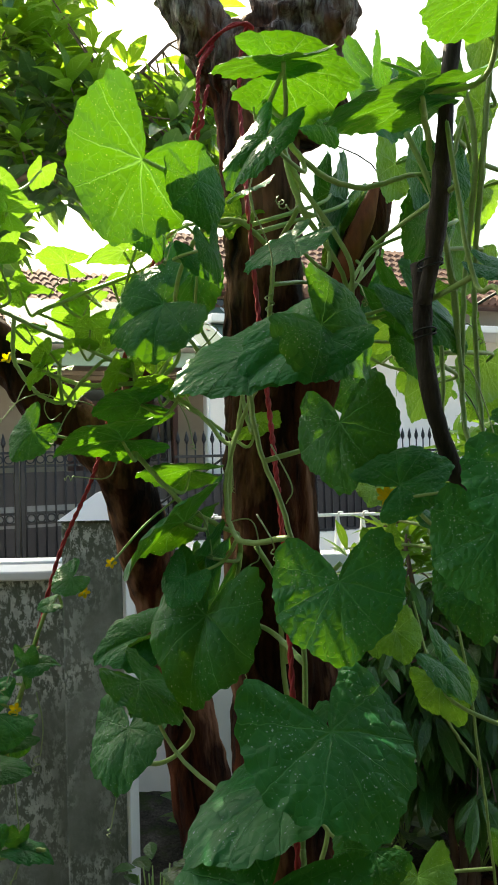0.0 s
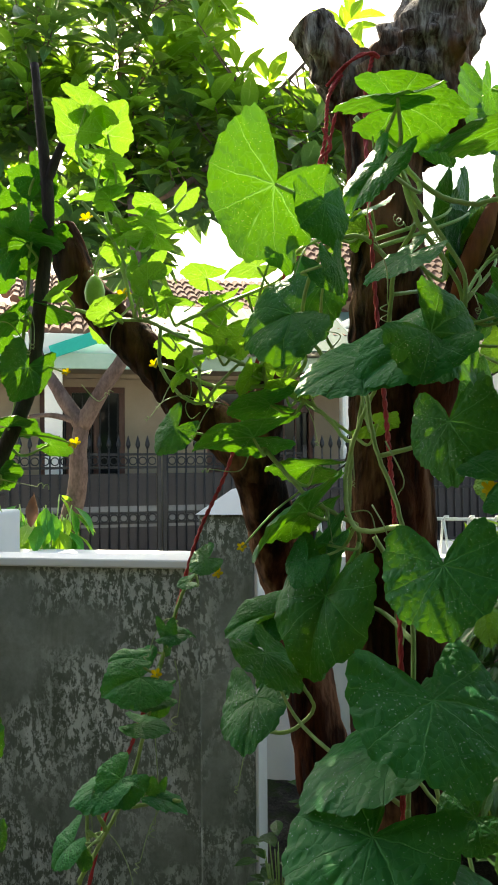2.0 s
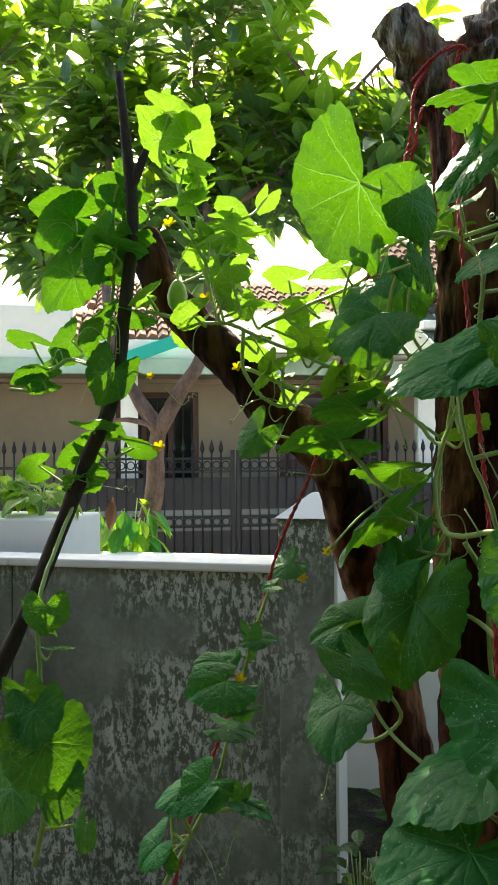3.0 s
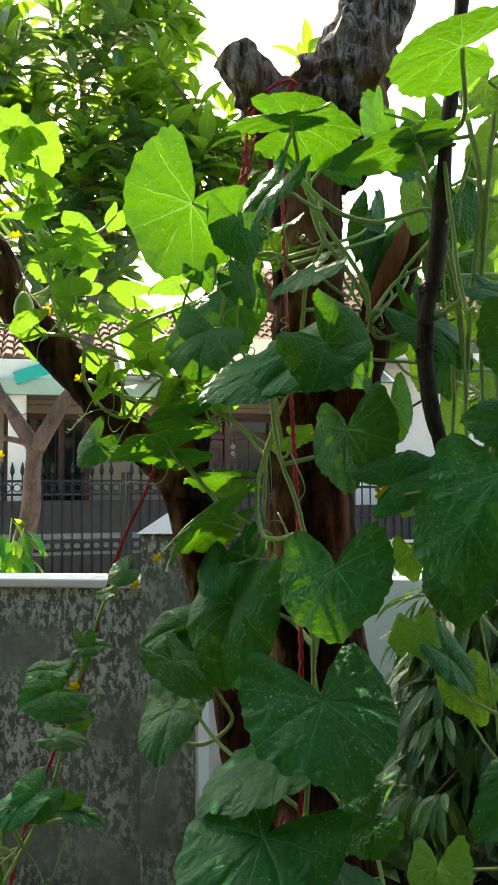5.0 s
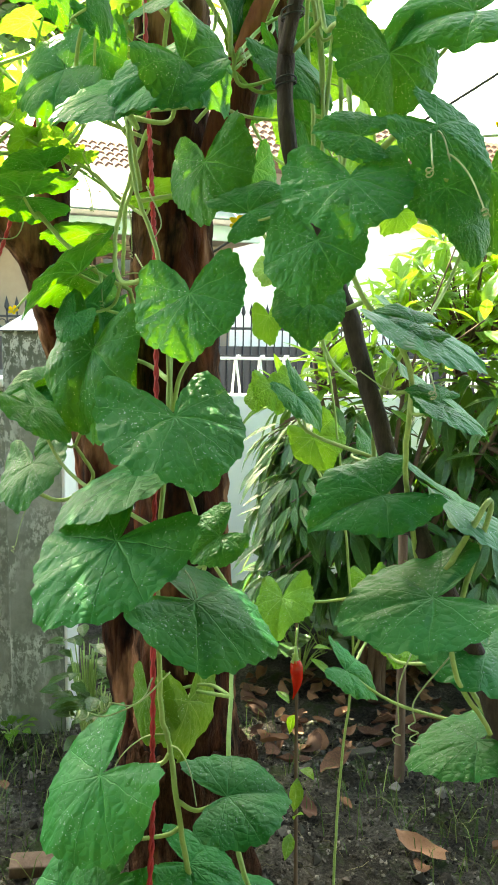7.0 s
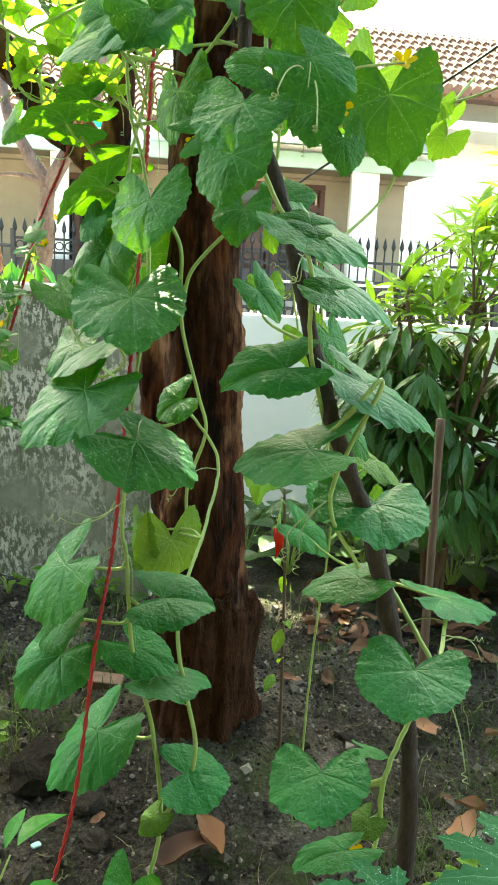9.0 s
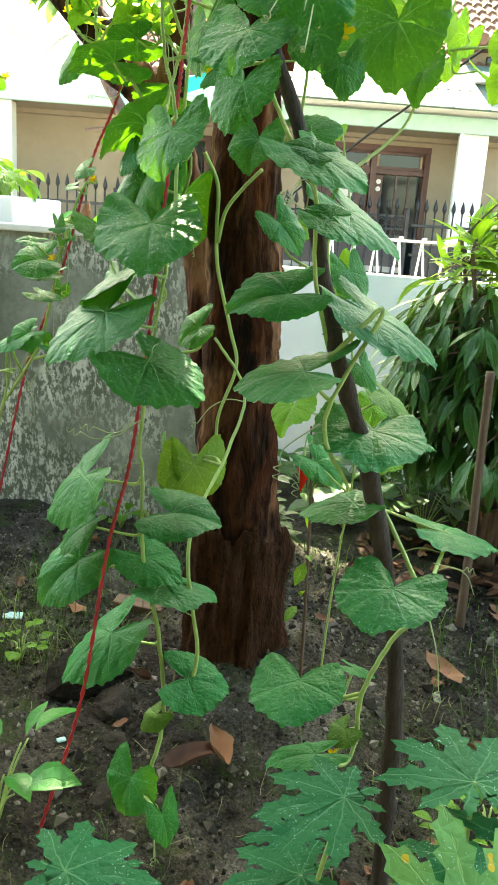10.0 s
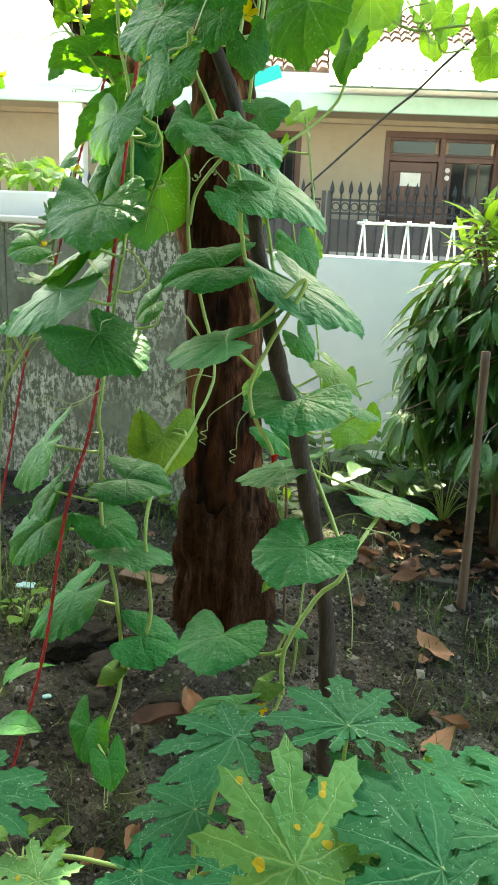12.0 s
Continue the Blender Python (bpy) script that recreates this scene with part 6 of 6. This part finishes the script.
papaya((0.20, -1.12, 0), 0.24, [(0.216, -1.172, 0.410, 0.128, -60, -4, 1), (0.382, -1.220, 0.368, 0.118, 160, -14, 3), (0.234, -1.120, 0.367, 0.105, 70, -8, 0), (0.494, -1.150, 0.373, 0.105, -110, -12, 2)],
       "low papaya seedling with lobed leaves near the red cord")
papaya((0.98, -1.02, 0), 0.40, [(0.93, -1.06, 0.55, 0.135, 150, -8, 0), (0.95, -0.93, 0.52, 0.149, 10, -4, 1), (0.911, -1.050, 0.532, 0.130, 80, 6, 2)],
       "taller papaya seedling with broad lobed leaves")


# ---- chili plant ----
def chili():
    t = thing("chili_plant", "thin chili plant with one ripe red fruit", "plant", (0.235, -0.04, 0.06))
    o = t.location
    part("stem", tubed([Vector(p) - o for p in ((0.235, -0.04, 0.0), (0.228, -0.04, 0.3), (0.222, -0.06, 0.58), (0.215, -0.09, 0.78))], [0.005, 0.004, 0.003], 7, 8), M_STICK, t, "", True)
    bm = bmesh.new()
    tube(bm, glide([(0, 0, 0), (0.002, -0.002, -0.02), (0.003, -0.003, -0.05), (-0.004, 0, -0.083)], 5), [0.008, 0.013, 0.0135, 0.012, 0.009, 0.004, 0.001], 12)
    part("chili", bm, M_CHILI, t, "glossy ripe red chili", True).location = Vector((0.212, -0.125, 0.70)) - o
    part("cap", tube(bmesh.new(), [(0, 0, 0.03), (0, 0, 0.006), (0, 0, -0.004)], [0.0025, 0.005, 0.011], 8), M_STEM, t, "green cap", True).location = Vector((0.212, -0.125, 0.70)) - o
    part("fruit_stalk", tubed([Vector(p) - o for p in ((0.212, -0.125, 0.73), (0.214, -0.115, 0.76), (0.218, -0.08, 0.74))], [0.002], 6, 5), M_STEM, t, "", True)
    bm = bmesh.new()
    uv = bm.loops.layers.uv.new("UVMap")
    rng = random.Random(3)
    for i in range(4):
        p = Vector((0.225 + rng.uniform(-.01, .01), -0.06, 0.30 + 0.13 * i)) - o
        whorl(bm, uv, rng, p, (rng.uniform(-1, 1), rng.uniform(-1, 1), 0.3), 2, 0.06, 1.1, 0.3, 0.2)
    tagged(part("foliage", bm, M_PALE_MANGO, t, "small pale chili leaves", True), kind="stuff")


chili()


# ---- litter, stones, weeds ----
def dry_leaf_mesh(rng, curl):
    """A withered oval leaf, folded on its midrib, rolled and torn at the edge."""
    bm = bmesh.new()
    rows = []
    wave, bend = rng.uniform(0, 6), rng.uniform(0.2, 0.6)
    for k in range(10):
        f = k / 9
        w = 0.34 * math.sin(math.pi * min(1.0, 0.06 + 0.94 * f)) ** 0.75 * (1 - 0.25 * f) + 0.01
        row = []
        for s in (-1, -0.6, -0.25, 0, 0.25, 0.6, 1):
            x = s * w * (1 + (rng.uniform(-0.14, 0.1) if abs(s) == 1 else 0))
            z = curl * abs(s) ** 1.6 * w * 0.9 + bend * (f - 0.45) ** 2 + 0.05 * math.sin(f * 7 + wave + s * 2)
            row.append(bm.verts.new((x * (1 - 0.3 * abs(curl) * abs(s)), f - 0.5 + 0.03 * math.sin(s * 3 + wave), z)))
        rows.append(row)
    for a, b in zip(rows, rows[1:]):
        for j in range(6):
            bm.faces.new((a[j], a[j + 1], b[j + 1], b[j]))
    return mesh_of("dead_leaf", bm, M_DRY)


_rng = random.Random(21)
DRY = [dry_leaf_mesh(_rng, c) for c in (0.3, 0.7, -0.3, 1.0)]


def dead_leaf(x, y, size, turn, kind, tilt=8):
    ob = new("dead_leaf", DRY[kind])
    ob.matrix_basis = Matrix.Translation((x, y, height(x, y) + 0.02 * size / 0.1 + 0.004)) @ Matrix.Rotation(radians(turn), 4, "Z") @ Matrix.Rotation(radians(tilt), 4, "X") @ Matrix.Diagonal((size, size, size, 1))
    return tagged(ob, "curled dry brown leaf lying on the soil", "leaf", "fallen leaves")


for _row in ((0.585, 0.27, 0.14, 60, 0), (0.085, -0.45, 0.15, 150, 1), (0.13, -0.37, 0.12, 40, 3), (0.70, -0.15, 0.11, -30, 2), (0.72, -0.08, 0.08, 100, 3), (-0.55, 0.1, 0.08, 70, 2), (-0.62, 0.22, 0.07, 20, 1), (0.31, 0.42, 0.08, 10, 0), (0.42, 0.62, 0.13, -50, 1)):
    dead_leaf(*_row)
for _i in range(120):
    _x, _y = _rng.uniform(0.15, 1.25), _rng.uniform(0.70, 1.35)
    dead_leaf(_x, _y, _rng.uniform(0.05, 0.10), _rng.uniform(0, 360), _rng.randrange(4), _rng.uniform(-25, 25))
for _i in range(36):
    dead_leaf(_rng.uniform(-0.9, 1.2), _rng.uniform(-1.0, 0.7), _rng.uniform(0.03, 0.07), _rng.uniform(0, 360), _rng.randrange(4), _rng.uniform(-15, 15))


def rock_mesh(rng):
    bm = bmesh.new()
    bmesh.ops.create_icosphere(bm, subdivisions=3, radius=0.5)
    o = Vector((rng.uniform(0, 9), rng.uniform(0, 9), 0))
    for v in bm.verts:
        v.co *= 1 + 0.55 * noise.noise(v.co * 1.8 + o) + 0.28 * noise.noise(v.co * 4.5 + o) + 0.10 * noise.noise(v.co * 11 + o)
        v.co.z *= 0.5
    return mesh_of("stone", bm, M_STONE, False)


ROCKS = [rock_mesh(_rng) for _ in range(5)]


def stone(x, y, size, kind, turn=0.0, label="rough grey stone half sunk in the soil"):
    ob = new("stone", ROCKS[kind])
    ob.matrix_basis = Matrix.Translation((x, y, height(x, y) + size * 0.12)) @ Matrix.Rotation(turn, 4, "Z") @ Matrix.Diagonal((size, size * 0.85, size, 1))
    return tagged(ob, label, "stone", "garden stones")


for _row in ((-0.31, -0.22, 0.21, 0, 0.4), (-0.20, -0.30, 0.11, 3, 1.4), (-0.12, -0.42, 0.06, 1, 1.0), (0.05, -0.36, 0.07, 4, 0.9), (0.62, -0.05, 0.07, 1, 0.3), (-0.05, -0.58, 0.07, 2, 1.3)):
    stone(*_row)
for _i in range(70):
    stone(_rng.uniform(-1.1, 1.3), _rng.uniform(-1.2, 0.9), _rng.uniform(0.012, 0.04), _rng.randrange(5), _rng.uniform(0, 6), "small pebble lying in the soil")


def crumbs():
    """Clods and bits of bark over the bed."""
    rng = random.Random(31)
    bm = bmesh.new()
    for i in range(24000):
        x, y = rng.uniform(-1.3, 1.4), rng.uniform(-1.35, 1.0)
        s = 0.002 + (0.022 if i % 14 == 0 else 0.008) * rng.random() ** 2.2
        c = Vector((x, y, height(x, y) + s * 0.3))
        q = Euler((rng.uniform(0, 6), rng.uniform(0, 6), 0)).to_matrix()
        vs = [bm.verts.new(c + q @ Vector(p) * s * rng.uniform(0.7, 1.2)) for p in ((1, 0, 0), (0, 1, 0), (-1, 0, 0), (0, -1, 0), (0, 0, 0.8), (0, 0, -0.8))]
        for f in ((0, 1, 4), (1, 2, 4), (2, 3, 4), (3, 0, 4), (1, 0, 5), (2, 1, 5), (3, 2, 5), (0, 3, 5)):
            bm.faces.new([vs[k] for k in f])
    tagged(part("soil_crumbs", bm, M_GRIT, None, "crumbs of soil and grit scattered on the bed"), category="soil", kind="stuff")


crumbs()


def grass():
    rng = random.Random(17)
    bm = bmesh.new()
    uv = bm.loops.layers.uv.new("UVMap")
    spots = [(0.75, 0.45, 0.3, 150), (0.45, 0.5, 0.2, 60), (-0.6, 0.15, 0.25, 300), (-0.5, 0.75, 0.25, 200), (0.8, -0.05, 0.25, 90), (-0.95, 0.0, 0.3, 320), (0.9, -0.5, 0.3, 160), (0.62, -0.28, 0.2, 130), (0.95, 0.2, 0.3, 160), (-0.55, -0.15, 0.16, 220), (0.1, -0.75, 0.2, 60), (0.1, 0.8, 0.3, 90)]
    for cx, cy, r, n in spots:
        for i in range(n):
            x, y = rng.gauss(cx, r * 0.6), rng.gauss(cy, r * 0.6)
            h, a, lean = rng.uniform(0.03, 0.11), rng.uniform(0, 6.3), rng.uniform(0.2, 1.2)
            d, s = Vector((math.cos(a), math.sin(a), 0)), Vector((-math.sin(a), math.cos(a), 0)) * 0.0015
            p = Vector((x, y, height(x, y) - 0.003))
            q = p + d * h * lean * 0.4 + Vector((0, 0, h * 0.7))
            e = p + d * h * lean + Vector((0, 0, h * 0.9))
            f = bm.faces.new([bm.verts.new(k) for k in (p - s, p + s, q + s * 0.7, q - s * 0.7)])
            bm.faces.new((f.verts[3], f.verts[2], bm.verts.new(e)))
    tagged(part("grass", bm, M_GRASS, None, "sparse thin grass and weeds on the bed"), category="grass", kind="stuff")


grass()


def straw():
    """Dry stalks and roots lying over the bed."""
    rng = random.Random(23)
    bm = bmesh.new()
    for i in range(1900):
        x, y = rng.uniform(-1.2, 1.3), rng.uniform(-1.1, 0.9)
        a, n = rng.uniform(0, 6.3), rng.uniform(0.02, 0.10)
        turn = rng.uniform(-1.2, 1.2)
        pts = []
        for k in range(5):
            x, y, a = x + math.cos(a) * n / 5, y + math.sin(a) * n / 5, a + turn / 5
            pts.append(Vector((x, y, height(x, y) + 0.003 + 0.012 * rng.random())))
        tube(bm, pts, [0.0008, 0.0005], 3)
    tagged(part("straw", bm, M_STRAW, None, "dry grass stalks and fine roots strewn on the bed"), category="straw", kind="stuff")


straw()


def broad_plant(name, label, x, y, count, size, rise, seed, material, width=0.3, hang=0.3, base=None):
    """A low leafy plant: stalks from one foot, each with a broad leaf."""
    rng = random.Random(seed)
    z = height(x, y) if base is None else base
    t = thing(name, label, "plant", (x, y, z), "low plants")
    for i in range(count):
        a = i * 2.4 + rng.uniform(-.3, .3)
        r = size * rng.uniform(0.3, 0.9)
        p = Vector((r * math.cos(a), r * math.sin(a), rise * rng.uniform(0.5, 1.15)))
        part("leaf_stalk", tubed([(0, 0, -0.01), p * 0.5 + Vector((0, 0, 0.02)), p], [0.003, 0.002], 5, 4), M_STEM, t, "", True)
        bm = bmesh.new()
        uv = bm.loops.layers.uv.new("UVMap")
        whorl(bm, uv, rng, (0, 0, 0), (math.cos(a), math.sin(a), 0.25), 1, size, 0.9, hang, width)
        part("leaf", bm, material, t, "", True).location = p


for _i in range(16):
    broad_plant("ground_plant", "dark low broad-leaved plant under the white wall", -0.2 + _i * 0.115, 1.55 + 0.22 * math.sin(_i * 2.1), 16, 0.15, 0.20, 40 + _i, M_MANGO)
for _i, (_x, _y) in enumerate(((-0.36, 0.75), (-0.2, 0.82), (-0.3, 0.62), (-0.12, 0.7))):
    broad_plant("weed", "small-leaved weed beside the pillar", _x, _y, 40, 0.07, 0.34 - 0.05 * _i, 70 + _i, M_MANGO, 0.3)
for _i, (_x, _y, _s) in enumerate(((-0.62, 0.82, 0.05), (-0.8, 0.85, 0.06), (-1.0, 0.8, 0.05), (0.1, -0.95, 0.05), (0.75, -0.35, 0.05), (0.68, -0.42, 0.045), (-0.55, -0.2, 0.045))):
    broad_plant("weed", "small green weed growing from the soil", _x, _y, 12, _s, 0.07, 90 + _i, M_PALE_MANGO, 0.35)
broad_plant("leafy_seedling", "bright green seedling with smooth oval leaves", -0.21, -0.76, 9, 0.115, 0.15, 99, M_SEEDLING, 0.24, 0.0)
for _i in range(6):
    broad_plant("planter_shrub", "sunlit yellow-green shrub on the white planter wall", -2.75 + _i * 0.2, 1.42 + 0.06 * math.cos(_i * 1.7), 34, 0.11, 0.15 + 0.03 * math.sin(_i * 2.2), 120 + _i, M_MANGO if _i == 3 else M_PALE_MANGO, 0.28, 0.8, 1.308)


def plank(x, y, size, turn, material, name, label):
    ob = part(name, boxed((-size[0] / 2, -size[1] / 2, 0), (size[0] / 2, size[1] / 2, size[2]), 0.004), material, None, label)
    ob.location, ob.rotation_euler = (x, y, height(x, y) + 0.002), (0.03, 0.05, turn)
    return tagged(ob, category="debris")


plank(0.49, 0.74, (0.15, 0.035, 0.022), 0.35, M_STONE, "broken_pipe", "short pale grey broken piece on the soil")
plank(-0.37, 0.18, (0.16, 0.06, 0.03), 0.15, M_STICK, "wood_scrap", "weathered brown scrap of wood by the trunk")
plank(-0.72, 0.0, (0.06, 0.04, 0.006), 0.5, M_PLASTIC, "plastic_scrap", "crumpled pale blue scrap of plastic")
plank(-0.24, -0.47, (0.022, 0.016, 0.005), 0.9, M_PLASTIC, "plastic_scrap", "tiny pale blue scrap of plastic")


# ---- brown leaf caught in the shrub ----
_shrub = thing("hanging_shrub", "shrub with glossy drooping leaves and one dry brown leaf", "plant", (-1.83, 2.38, 0))
for _i in range(46):
    _r = random.Random(300 + _i)
    _a, _h = _i * 2.4, 0.98 + 0.006 * _i
    _p = Vector((0.17 * math.cos(_a), 0.09 * math.sin(_a), _h + 0.1 * _r.random()))
    part("leaf_stalk", tubed([(0, 0, -0.05), (_p.x * 0.3, _p.y * 0.3, 0.7), _p], [0.006, 0.003], 5, 4), M_STEM, _shrub, "", True)
    _bm = bmesh.new()
    whorl(_bm, _bm.loops.layers.uv.new("UVMap"), _r, (0, 0, 0), (math.cos(_a), math.sin(_a), 0.1), 2, 0.17, 1.0, 1.2, 0.2)
    part("leaf", _bm, M_SEEDLING if _i % 3 else M_PALE_MANGO, _shrub, "", True).location = _p
_dry = new("dry_leaf", DRY[1])
_dry.parent = _shrub
_dry.matrix_basis = Matrix.Translation((0.02, -0.14, 1.26)) @ Matrix.Rotation(radians(80), 4, "X") @ Matrix.Diagonal((0.13, 0.17, 0.15, 1))
tagged(_dry, "dry curled brown leaf")
